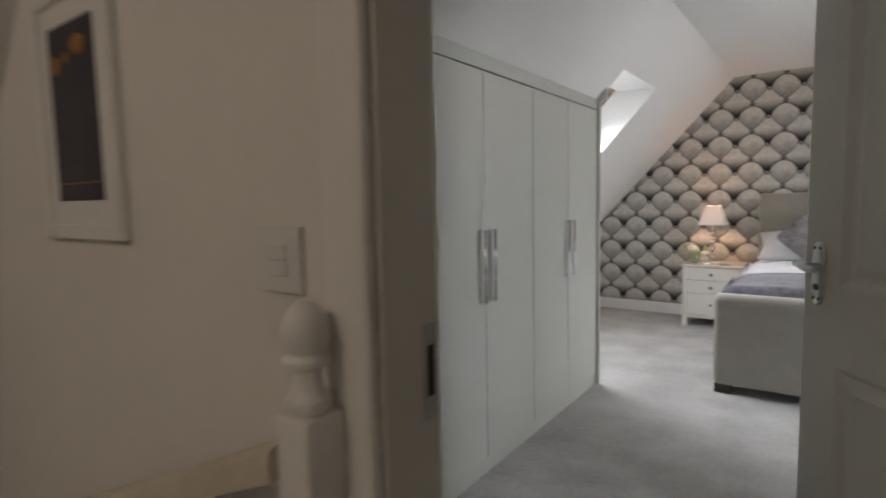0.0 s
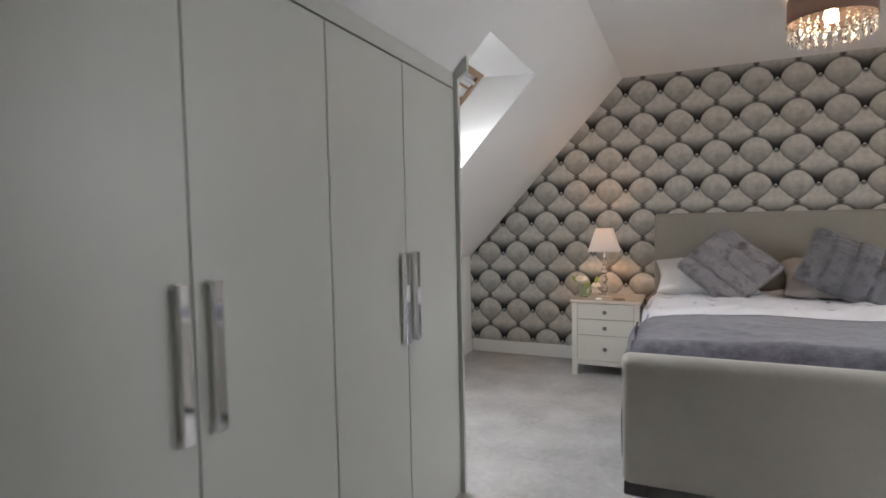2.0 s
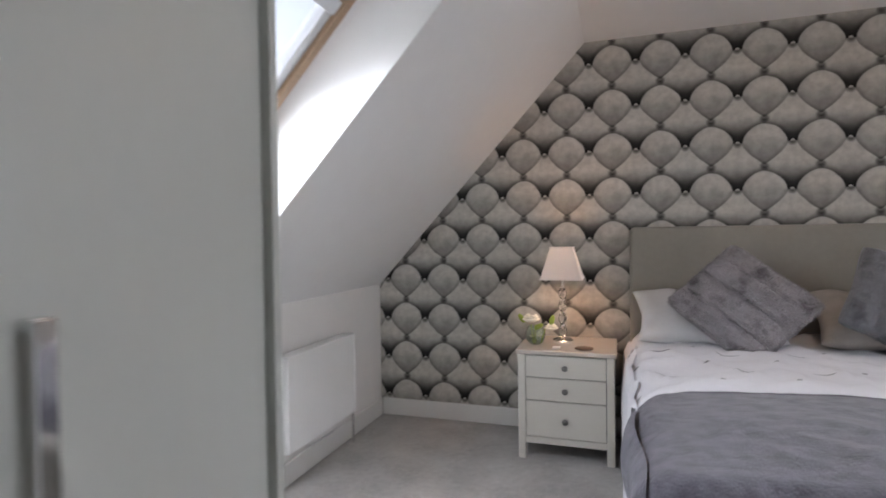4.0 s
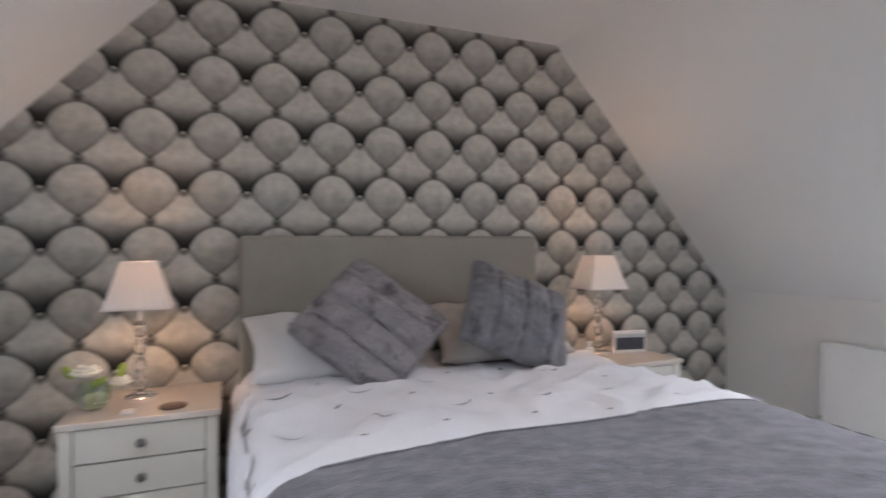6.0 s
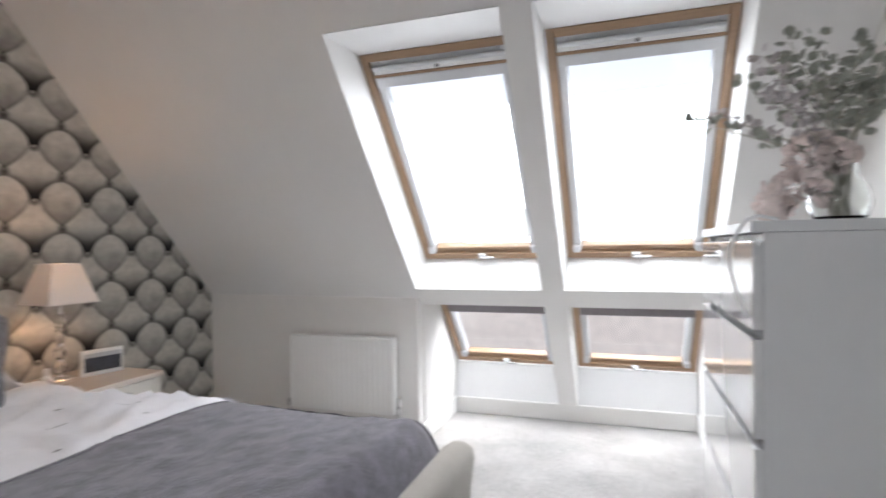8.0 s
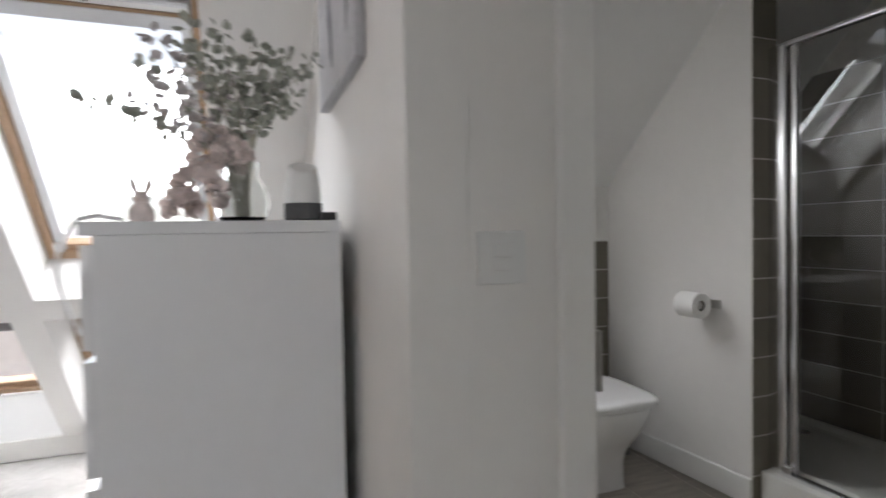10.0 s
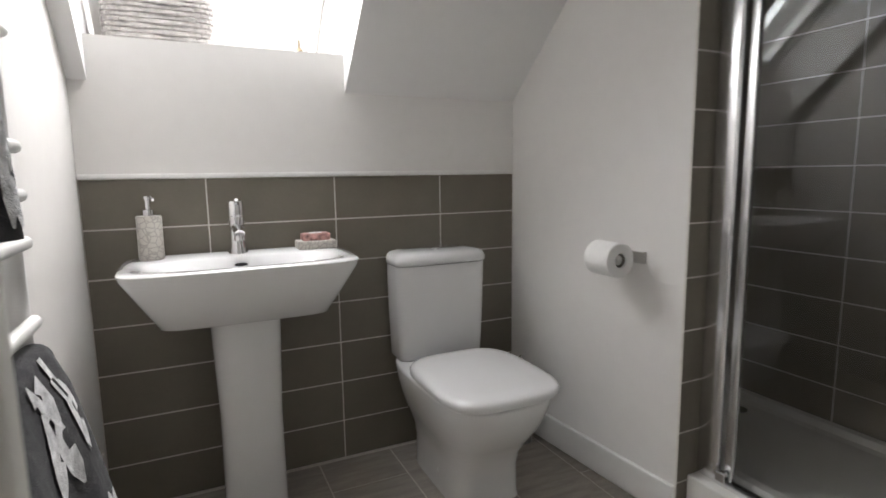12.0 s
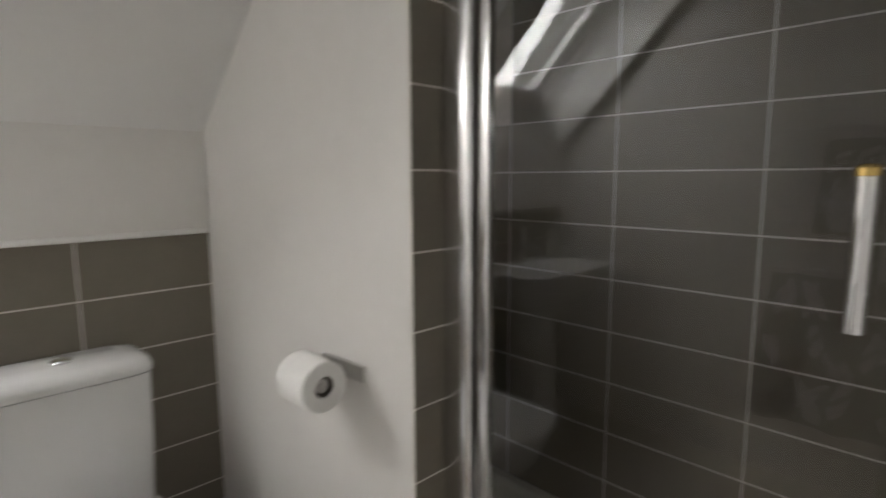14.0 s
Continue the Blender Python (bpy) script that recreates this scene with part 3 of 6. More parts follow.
# daylight at the openings: skylight falls steeply
for y in (3.245, 4.10):
    lamp("daylight", "AREA", look((2.50, y, 1.68), (1.75, y, 0.55)), 6.5, DAY, size=(0.60, 0.95))
    lamp("daylight", "AREA", look((3.62, y, 1.15), (3.22, y, 0.25)), 7.5, DAY, size=(0.58, 0.50))
lamp("daylight", "AREA", look((-1.66, 3.97, 1.72), (-0.95, 3.55, 0.1)), 8.5, DAY, size=(0.46, 0.80))
lamp("daylight", "AREA", look((2.60, 1.92, 2.10), (1.7, 1.70, 1.0)), 8.0, DAY, size=(0.72, 0.85))

# ---- wardrobe ----
WF, WT = -1.06, 1.80


def bar_handle(parent, y, z0, z1):
    bm = bmesh.new()
    box(bm, WF + 0.018, WF + 0.027, y - 0.013, y + 0.013, z0, z1, bevel=0.002)
    for z in (z0, z1 - 0.014):
        box(bm, WF, WF + 0.020, y - 0.013, y + 0.013, z, z + 0.016, bevel=0.002)
    part("handle", bm, CHROME, parent, "square chrome bar handle")


EDGES = [0.69, 1.157, 1.620, 2.091, 2.570, 3.022, 3.492]
for i in range(0, 6, 2):
    y0, y1 = EDGES[i], EDGES[i + 2]
    w = thing("wardrobe", (0, 0, 0), "white fitted double wardrobe with chrome bar handles", "wardrobe", "fitted wardrobes under the slope")
    part("carcass", bmbox(WF - 0.55, WF - 0.026, y0 + 0.001, y1 - 0.001, 0.07, WT - 0.01), SEAM, w)
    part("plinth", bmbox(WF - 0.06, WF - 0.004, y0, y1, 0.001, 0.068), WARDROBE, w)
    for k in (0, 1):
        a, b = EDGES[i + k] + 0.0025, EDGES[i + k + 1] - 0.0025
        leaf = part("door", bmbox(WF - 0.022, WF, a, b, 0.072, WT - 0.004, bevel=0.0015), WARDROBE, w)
        bar_handle(leaf, b - 0.040 if k == 0 else a + 0.040, 0.792, 1.116)
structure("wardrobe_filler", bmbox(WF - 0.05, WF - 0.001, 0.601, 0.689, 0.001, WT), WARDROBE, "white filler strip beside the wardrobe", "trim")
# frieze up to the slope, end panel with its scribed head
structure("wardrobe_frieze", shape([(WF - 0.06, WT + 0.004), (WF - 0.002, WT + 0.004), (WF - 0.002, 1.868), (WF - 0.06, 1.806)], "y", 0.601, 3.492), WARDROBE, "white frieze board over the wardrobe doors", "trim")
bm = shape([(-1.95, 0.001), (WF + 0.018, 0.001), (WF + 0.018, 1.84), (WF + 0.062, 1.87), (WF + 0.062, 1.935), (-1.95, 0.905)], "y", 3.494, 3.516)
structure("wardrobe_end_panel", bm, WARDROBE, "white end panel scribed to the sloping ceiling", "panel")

# ---- bed ----
BX0, BX1 = -0.39, 1.205
bed = thing("bed", (0, 0, 0), "taupe upholstered double bed with scrolled footboard, made up", "bed")
bm = bmesh.new()
prof = [(3.735, 0.062), (3.735, 0.50), (3.728, 0.55), (3.722, 0.59), (3.728, 0.618), (3.75, 0.632), (3.785, 0.632), (3.812, 0.615), (3.82, 0.585), (3.82, 0.062)]
rings = []
for x in (BX0, BX0 + 0.012, BX0 + 0.03, BX1 - 0.03, BX1 - 0.012, BX1):
    k = 0.016 if x in (BX0, BX1) else (0.005 if x in (BX0 + 0.012, BX1 - 0.012) else 0)
    cy, cz = 3.778, 0.37
    rings.append([(x, y + (k if y < cy else -k), z + (k if z < cz else -k)) for y, z in prof])
loft(bm, rings)
part("footboard", bm, FABRIC, bed, "taupe upholstered footboard", smooth=50)
bm = bmesh.new()
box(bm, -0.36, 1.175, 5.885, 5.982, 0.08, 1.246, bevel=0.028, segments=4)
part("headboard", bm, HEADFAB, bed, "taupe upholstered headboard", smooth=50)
for x0, x1 in ((BX0 + 0.01, BX0 + 0.05), (BX1 - 0.05, BX1 - 0.01)):
    part("side_rail", bmbox(x0, x1, 3.822, 5.884, 0.065, 0.36, bevel=0.012), FABRIC, bed, smooth=50)
part("mattress", bmbox(BX0 + 0.052, BX1 - 0.052, 3.83, 5.88, 0.20, 0.525, bevel=0.05, segments=3), LINEN, bed, smooth=50)
for x in (BX0 + 0.005, BX1 - 0.105):
    for y in (3.745, 5.80):
        part("foot", bmbox(x, x + 0.10, y, y + 0.07, 0, 0.061, bevel=0.006), DARKFOOT, bed, "dark wooden foot")


def cover(name, x0, x1, y0, y1, top, hem, mat, lift, crease, seed, thick=0.018, tuck=None, head=0.0, corner=0.0, under=0.0, skew=0.0):
    """A cloth laid over the bed: flat on top, rounded over both sides, hanging to the hem."""
    bm = bmesh.new()
    nx, ny = 84, 64
    drop = top - hem
    flat = x1 - x0
    total = flat + 2 * drop
    grid = []
    for j in range(ny + 1):
        row = []
        for i in range(nx + 1):
            s = total * i / nx
            slip = corner * max(0.0, 1 - s / (drop + 0.22)) ** 1.4
            y = y0 + (y1 - slip + skew * (s / total) ** 1.5 - y0) * j / ny
            r = 0.11
            bulge = 0.035 * noise.noise(Vector((y * 3.1, seed, 2)))
            if s < drop:
                x, z, e = x0 - bulge, hem + s, -1
            elif s > drop + flat:
                x, z, e = x1 + bulge, hem + (total - s), 1
            else:
                x, z, e = x0 + (s - drop), top, 0
            # round the two shoulders
            if e == 0:
                edge = min(x - x0, x1 - x)
                if edge < r:
                    z -= r - math.sqrt(max(r * r - (r - edge) ** 2, 0))
                z += lift * (1 - (2 * (x - x0) / flat - 1) ** 4)
            else:
                down = top - z
                if down < r:
                    off = r - math.sqrt(max(r * r - (r - down) ** 2, 0))
                    x -= e * off * 0.5
                fold = 0.022 * math.sin(y * 17 + seed + 2.2 * noise.noise(Vector((y * 2, seed, 0)))) * min(1, down / 0.25)
                x += e * fold
                z += 0.05 * noise.noise(Vector((y * 2.3, e, seed))) * min(1, down / 0.2)
            n1 = noise.noise(Vector((x * 2.2, y * 2.2, seed)))
            n2 = noise.noise(Vector((x * 6 + n1 * 3, y * 9 + x * 3, seed + 4))) * (1.0 if crease < 0.04 else 0.5 + 0.7 * max(0, x))
            ridge = 1 - abs(noise.noise(Vector((x * 3 + y * 2.0, y * 5 - x * 4, seed + 9))))
            calm = min(1, max(0, (y - under) / 0.15))
            z += crease * calm * (0.7 * n1 + 0.5 * abs(n2) + (0.55 * ridge ** 6 if under else 0)) - (0.02 * (1 - calm) if under else 0)
            if head:
                k = min(1, max(0, (y - 5.15) / 0.5))
                z += head * k * k * (3 - 2 * k)
            if tuck and y < y0 + tuck[0]:
                k = 1 - (y - y0) / tuck[0]
                z -= tuck[1] * k * k
            row.append(bm.verts.new((x, y, z)))
        grid.append(row)
    for j in range(ny):
        for i in range(nx):
            bm.faces.new((grid[j][i], grid[j][i + 1], grid[j + 1][i + 1], grid[j + 1][i]))
    bmesh.ops.recalc_face_normals(bm, faces=bm.faces)
    ob = finish(name, bm, mat, smooth=80)
    sol = ob.modifiers.new("thickness", "SOLIDIFY")
    sol.thickness, sol.offset = thick, -1
    return ob


duvet = tagged(cover("duvet", -0.388, 1.37, 4.05, 5.86, 0.625, 0.20, LINEN, 0.03, 0.05, 3.0, 0.03, tuck=(0.05, 0.02), head=-0.008, under=4.58), "white duvet with scattered dark embroidered sprigs", "duvet")
throw = tagged(cover("throw", -0.406, 1.335, 3.824, 4.66, 0.645, 0.36, THROW, 0.03, 0.022, 8.0, 0.014, tuck=(0.13, 0.24), corner=0.55, skew=-0.01), "grey velour throw spread over the bed's foot", "throw")


def pillow_mesh(w, h, depth, ribs=0, seed=0.0, pinch=0.10, n=44, blunt=0.0):
    """A stuffed cushion in the x-z plane, bulging along y, with pulled-in sides and pointed corners."""
    bm = bmesh.new()
    sheets = []
    for side_ in (-1, 1):
        grid = []
        for j in range(n + 1):
            row = []
            for i in range(n + 1):
                u, v = 2 * i / n - 1, 2 * j / n - 1
                px = u * (1 - pinch * (1 - abs(v) ** 1.5) * abs(u) ** 3) * w / 2
                pz = v * (1 - pinch * (1 - abs(u) ** 1.5) * abs(v) ** 3) * h / 2
                soft_ = 1 - blunt * (abs(u) * abs(v)) ** 5
                px, pz = px * soft_, pz * soft_
                t = max(0.0, (1 - u * u) * (1 - v * v)) ** 0.42
                d = t * depth / 2
                if ribs:
                    g = abs(math.sin((u + 1) * ribs * math.pi / 2 + 0.12 * math.sin(v * 2.3 + seed) + 0.25 * noise.noise(Vector((u * 2, v * 4, seed)))))
                    d -= 0.026 * (1 - min(1, g / 0.42)) ** 2 * min(1, t * 2)
                    d += 0.008 * noise.noise(Vector((px * 40, pz * 40, seed))) * min(1, t * 2)
                d += 0.026 * noise.noise(Vector((px * 9, pz * 7, seed + side_))) * min(1, t * 2)
                row.append(bm.verts.new((px, side_ * d, pz)))
            grid.append(row)
        sheets.append(grid)
        for j in range(n):
            for i in range(n):
                q = (grid[j][i], grid[j][i + 1], grid[j + 1][i + 1], grid[j + 1][i])
                bm.faces.new(q if side_ < 0 else tuple(reversed(q)))
    bmesh.ops.remove_doubles(bm, verts=bm.verts, dist=0.0006)
    bmesh.ops.recalc_face_normals(bm, faces=bm.faces)
    return bm


def set_at(ob, m):
    ob.matrix_basis = m
    return ob


def lying(x, y, z, mat, label, rz=0, tilt=-62, w=0.68, h=0.44):
    ob = finish("pillow", pillow_mesh(w, h, 0.17, 0, x), mat, smooth=80)
    set_at(ob, pose(x, y, z, tilt, 0, rz))
    return tagged(ob, label, "pillow", "pillows at the headboard")


lying(0.0, 5.72, 0.775, PILLOW, "plump white pillow lying against the headboard", 3)
lying(0.82, 5.72, 0.782, BEIGE, "beige patterned pillow lying against the headboard", -3)
def pile(ob, count, length, mat, seed):
    """Short fur all over a cushion, combed a little downwards."""
    rg = random.Random(seed)
    faces = [p for p in ob.data.polygons]
    weights = [p.area for p in faces]
    verts, tris = [], []
    for p in rg.choices(faces, weights, k=count):
        cs = [ob.data.vertices[i].co for i in p.vertices]
        r = [rg.random() + 0.05 for _ in cs]
        o = sum((c * q for c, q in zip(cs, r)), Vector()) / sum(r)
        way = (p.normal * 0.8 + Vector((rg.uniform(-0.6, 0.6), rg.uniform(-0.4, 0.4), rg.uniform(-1.0, 0.2)))).normalized() * length * rg.uniform(0.5, 1.2)
        side_ = way.cross(Vector((rg.uniform(-1, 1), rg.uniform(-1, 1), rg.uniform(-1, 1)))).normalized() * 0.0016
        n = len(verts)
        verts += [o - side_, o + side_, o + way]
        tris.append((n, n + 1, n + 2))
    me = bpy.data.meshes.new("fur")
    me.from_pydata(verts, [], tris)
    me.materials.append(mat)
    f = new("fur", me)
    f.parent = ob
    return tagged(f, kind="stuff")


cush = finish("cushion", pillow_mesh(0.47, 0.51, 0.18, 4, 1.0, 0.07, blunt=0.05), FURA, smooth=80)
set_at(cush, Matrix.Translation((0.135, 5.50, 0.868)) @ Matrix.Rotation(radians(-33), 4, "X") @ Matrix.Rotation(radians(-6), 4, "Z") @ Matrix.Rotation(radians(-44), 4, "Y"))
pile(cush, 26000, 0.016, FURA, 1)
tagged(cush, "lilac-grey ribbed faux fur cushion leaning on one corner", "cushion", "fur cushions")
cush = finish("cushion", pillow_mesh(0.54, 0.46, 0.18, 4, 5.0, 0.07, blunt=0.05), FURB, smooth=80)
set_at(cush, Matrix.Translation((0.82, 5.50, 0.868)) @ Matrix.Rotation(radians(-33), 4, "X") @ Matrix.Rotation(radians(5), 4, "Z") @ Matrix.Rotation(radians(24), 4, "Y"))
pile(cush, 26000, 0.016, FURB, 2)
tagged(cush, "blue-grey ribbed faux fur cushion leaning on the pillows", "cushion", "fur cushions")

# ---- nightstands, lamps and what stands on them ----


def nightstand(x0, x1, label):
    """Cream three-drawer nightstand, front towards -y, standing against the bed wall."""
    m = Matrix.Translation(((x0 + x1) / 2, 5.74, 0))
    w, d, h = x1 - x0, 0.44, 0.592
    ns = thing("nightstand", m, label, "nightstand", "nightstands beside the bed")
    a, f = w / 2, -d / 2
    part("top", bmbox(-a, a, f - 0.012, d / 2, h - 0.024, h, bevel=0.004), CREAMTOP, ns, "glossy cream top")
    for x in (-a + 0.012, a - 0.052):
        for y in (f, d / 2 - 0.042):
            part("leg", bmbox(x, x + 0.040, y, y + 0.040, 0, h - 0.0245, bevel=0.003), CREAM, ns)
    for x in (-a + 0.020, a - 0.032):
        part("side_panel", bmbox(x, x + 0.012, f + 0.041, d / 2 - 0.043, 0.10, h - 0.025), CREAM, ns)
    part("back_panel", bmbox(-a + 0.053, a - 0.053, d / 2 - 0.03, d / 2 - 0.02, 0.10, h - 0.025), CREAM, ns)
    part("rail", bmbox(-a + 0.0525, a - 0.0525, f + 0.006, f + 0.03, 0.085, 0.120, bevel=0.002), CREAM, ns)
    part("carcass", bmbox(-a + 0.0526, a - 0.0526, f + 0.022, d / 2 - 0.045, 0.121, h - 0.026), DARKGAP, ns)
    for z0, z1 in ((0.124, 0.316), (0.321, 0.440), (0.445, 0.562)):
        dr = part("drawer", bmbox(-a + 0.055, a - 0.055, f + 0.004, f + 0.0215, z0, z1, bevel=0.002), CREAM, ns)
        bm = bmesh.new()
        lathe(bm, [(0.006, 0), (0.006, 0.012), (0.014, 0.018), (0.016, 0.026), (0.010, 0.031), (0.002, 0.032)], steps=16, m=Matrix.Translation((0, f + 0.004, (z0 + z1) / 2)) @ Matrix.Rotation(radians(90), 4, "X"))
        part("knob", bm, PEWTER, dr, "round pewter knob", smooth=True)
    return ns


nightstand(-0.957, -0.432, "cream three-drawer nightstand with round steel knobs")
nightstand(1.30, 1.825, "cream nightstand half hidden behind the bed")


def table_lamp(x, y, z, turn=0):
    tl = thing("table_lamp", pose(x, y, z, 0, 0, turn), "lit crystal table lamp with ivory square shade", "lamp", "bedside lamps")
    bm = bmesh.new()
    lathe(bm, [(0.056, 0), (0.058, 0.004), (0.058, 0.014), (0.050, 0.020), (0.014, 0.024), (0.010, 0.030)], steps=32)
    part("base", bm, CHROME, tl, "round chrome base", smooth=True)
    h = 0.030
    for k in range(4):
        bm = bmesh.new()
        lathe(bm, [(0.012, 0.001), (0.022, 0.018), (0.024, 0.040), (0.015, 0.066)], centre=(0, 0, h), steps=8)
        part("crystal", bm, CRYSTAL, tl, "faceted crystal block")
        bm = bmesh.new()
        lathe(bm, [(0.014, 0.0665), (0.014, 0.0715)], centre=(0, 0, h), steps=20)
        part("collar", bm, CHROME, tl)
        h += 0.072
    bm = bmesh.new()
    lathe(bm, [(0.008, 0), (0.008, 0.05), (0.013, 0.055), (0.013, 0.09)], centre=(0, 0, h), steps=16)
    part("bulb_holder", bm, CHROME, tl)
    bm = bmesh.new()
    lathe(bm, [(0.010, 0), (0.024, 0.02), (0.027, 0.04), (0.018, 0.062), (0.003, 0.068)], centre=(0, 0, h + 0.091), steps=16)
    part("bulb", bm, BULB, tl, "glowing bulb", smooth=True)
    # four-sided shade, open above and below, with pleats
    z0, z1, a0, a1 = 0.366, 0.542, 0.113, 0.062
    bm = bmesh.new()
    rings = []
    for z, a in ((z0, a0), (z1, a1)):
        ring = []
        for (sx, sy), (tx, ty) in zip(((-1, -1), (1, -1), (1, 1), (-1, 1)), ((1, -1), (1, 1), (-1, 1), (-1, -1))):
            for k in range(12):
                q = k / 12
                x_, y_ = sx + (tx - sx) * q, sy + (ty - sy) * q
                n = 0.99 if k % 2 else 1.0
                ring.append((x_ * a * n, y_ * a * n, z))
        rings.append(ring)
    loft(bm, rings, close=False)
    sh = part("shade", bm, SHADE, tl, "ivory pleated shade")
    so = sh.modifiers.new("thickness", "SOLIDIFY")
    so.thickness = 0.002
    for z, a in ((z0, a0), (z1, a1)):
        bm = bmesh.new()
        for s in (-1, 1):
            box(bm, -a - 0.003, a + 0.003, s * a - 0.003, s * a + 0.003, z - 0.004, z + 0.004)
            box(bm, s * a - 0.003, s * a + 0.003, -a + 0.004, a - 0.004, z - 0.004, z + 0.004)
        part("shade_trim", bm, SHADE, sh)
    lamp("bedside_light", "POINT", Matrix.Translation((x, y, z + h + 0.19)), 5.0, (1.0, 0.56, 0.29), radius=0.03)
    return tl


table_lamp(-0.728, 5.77, 0.593)
table_lamp(1.50, 5.79, 0.593, -6)

# flowers in a green glass bowl
vase = thing("flower_vase", (-0.872, 5.68, 0.593), "small green glass bowl vase with white roses", "vase")
bm = bmesh.new()
outer = [(0.022, 0.0), (0.042, 0.010), (0.056, 0.040), (0.054, 0.070), (0.042, 0.096), (0.040, 0.102)]
lathe(bm, outer + [(r - 0.003, h) for r, h in reversed(outer[1:])] + [(0.018, 0.006)], steps=28)
part("bowl", bm, GREENGLASS, vase, "green glass bowl", smooth=True)
PETAL = material("white_petal", (0.80, 0.78, 0.68), 0.7, vary=0.05, scale=60)
LEAF = material("lime_leaf", (0.30, 0.40, 0.06), 0.6, vary=0.2, scale=40)


def rose(x, y, z, r, seed):
    rng = random.Random(seed)
    bm = bmesh.new()
    for ring, count in ((0.25, 4), (0.55, 7), (0.85, 10)):
        for k in range(count):
            a = 2 * math.pi * k / count + rng.random()
            tilt = 20 + 60 * ring
            m = Matrix.Translation((x, y, z)) @ Matrix.Rotation(a, 4, "Z") @ Matrix.Rotation(radians(tilt), 4, "Y") @ Matrix.Translation((0, 0, r * 0.55))
            vs = bmesh.ops.create_uvsphere(bm, u_segments=8, v_segments=6, radius=r * 0.5)["verts"]
            for v in vs:
                v.co = Vector((v.co.x * 0.35, v.co.y * 0.9, v.co.z))
            bmesh.ops.transform(bm, matrix=m, verts=vs)
    return bm


part("rose", rose(-0.02, -0.02, 0.128, 0.050, 1), PETAL, vase, "white rose", smooth=80)
part("rose", rose(0.092, -0.01, 0.085, 0.038, 2), PETAL, vase, "white rose", smooth=80)
for x, z, a in ((-0.075, 0.145, -35), (0.095, 0.14, 15), (0.02, 0.10, 60)):
    bm = bmesh.new()
    vs = bmesh.ops.create_uvsphere(bm, u_segments=10, v_segments=6, radius=0.03)["verts"]
    for v in vs:
        v.co = Vector((v.co.x * 0.5, v.co.y * 0.2, v.co.z))
    bmesh.ops.transform(bm, matrix=pose(x, -0.01, z, 0, a, 0), verts=vs)
    part("leaf", bm, LEAF, vase, "lime green leaf", smooth=80)
bm = bmesh.new()
for x in (-0.01, 0.0, 0.03):
    tube(bm, [(x, 0, 0.01), (x * 2.2, -0.01, 0.11)], 0.003, 6)
part("stem", bm, LEAF, vase)
bm = bmesh.new()
lathe(bm, [(0.046, 0), (0.048, 0.002), (0.048, 0.006), (0.045, 0.008)], centre=(-0.60, 5.60, 0.593), steps=32)
tagged(finish("coaster", bm, material("brown_coaster", (0.13, 0.085, 0.06), 0.6, vary=0.15), True), "round dark brown coaster on the nightstand", "coaster")
tagged(finish("remote", bmbox(-0.765, -0.725, 5.555, 5.60, 0.593, 0.603, bevel=0.003), PLASTIC), "small white gadget lying on the nightstand", "gadget")
# clock or frame and a bottle on the far nightstand
pf = thing("photo_frame", pose(1.675, 5.74, 0.593, 0, 0, -12) @ Matrix.Scale(0.85, 4), "small white-framed landscape photograph standing up", "photo frame")
part("frame", bmbox(-0.115, 0.115, 0, 0.018, 0, 0.145, bevel=0.003), PLASTIC, pf)
SCENIC = material("dim_photo_print", (0.04, 0.045, 0.06), 0.3, vary=0.6, scale=14)
part("picture", bmbox(-0.10, 0.10, -0.002, -0.0002, 0.022, 0.125), SCENIC, pf, "dark landscape print")
part("sky_strip", bmbox(-0.10, 0.10, -0.003, -0.0021, 0.102, 0.125), material("pale_photo_sky", (0.45, 0.47, 0.50), 0.3), pf)
bt = thing("lotion_bottle", (1.345, 5.66, 0.593), "small white lotion bottle", "bottle")
bm = bmesh.new()
lathe(bm, [(0.018, 0), (0.020, 0.005), (0.020, 0.062), (0.010, 0.072)], steps=20)
part("bottle", bm, PLASTIC, bt, smooth=True)
bm = bmesh.new()
lathe(bm, [(0.011, 0.0725), (0.011, 0.098), (0.009, 0.10)], steps=16)
part("cap", bm, PLASTIC, bt, smooth=True)

# ---- radiators ----


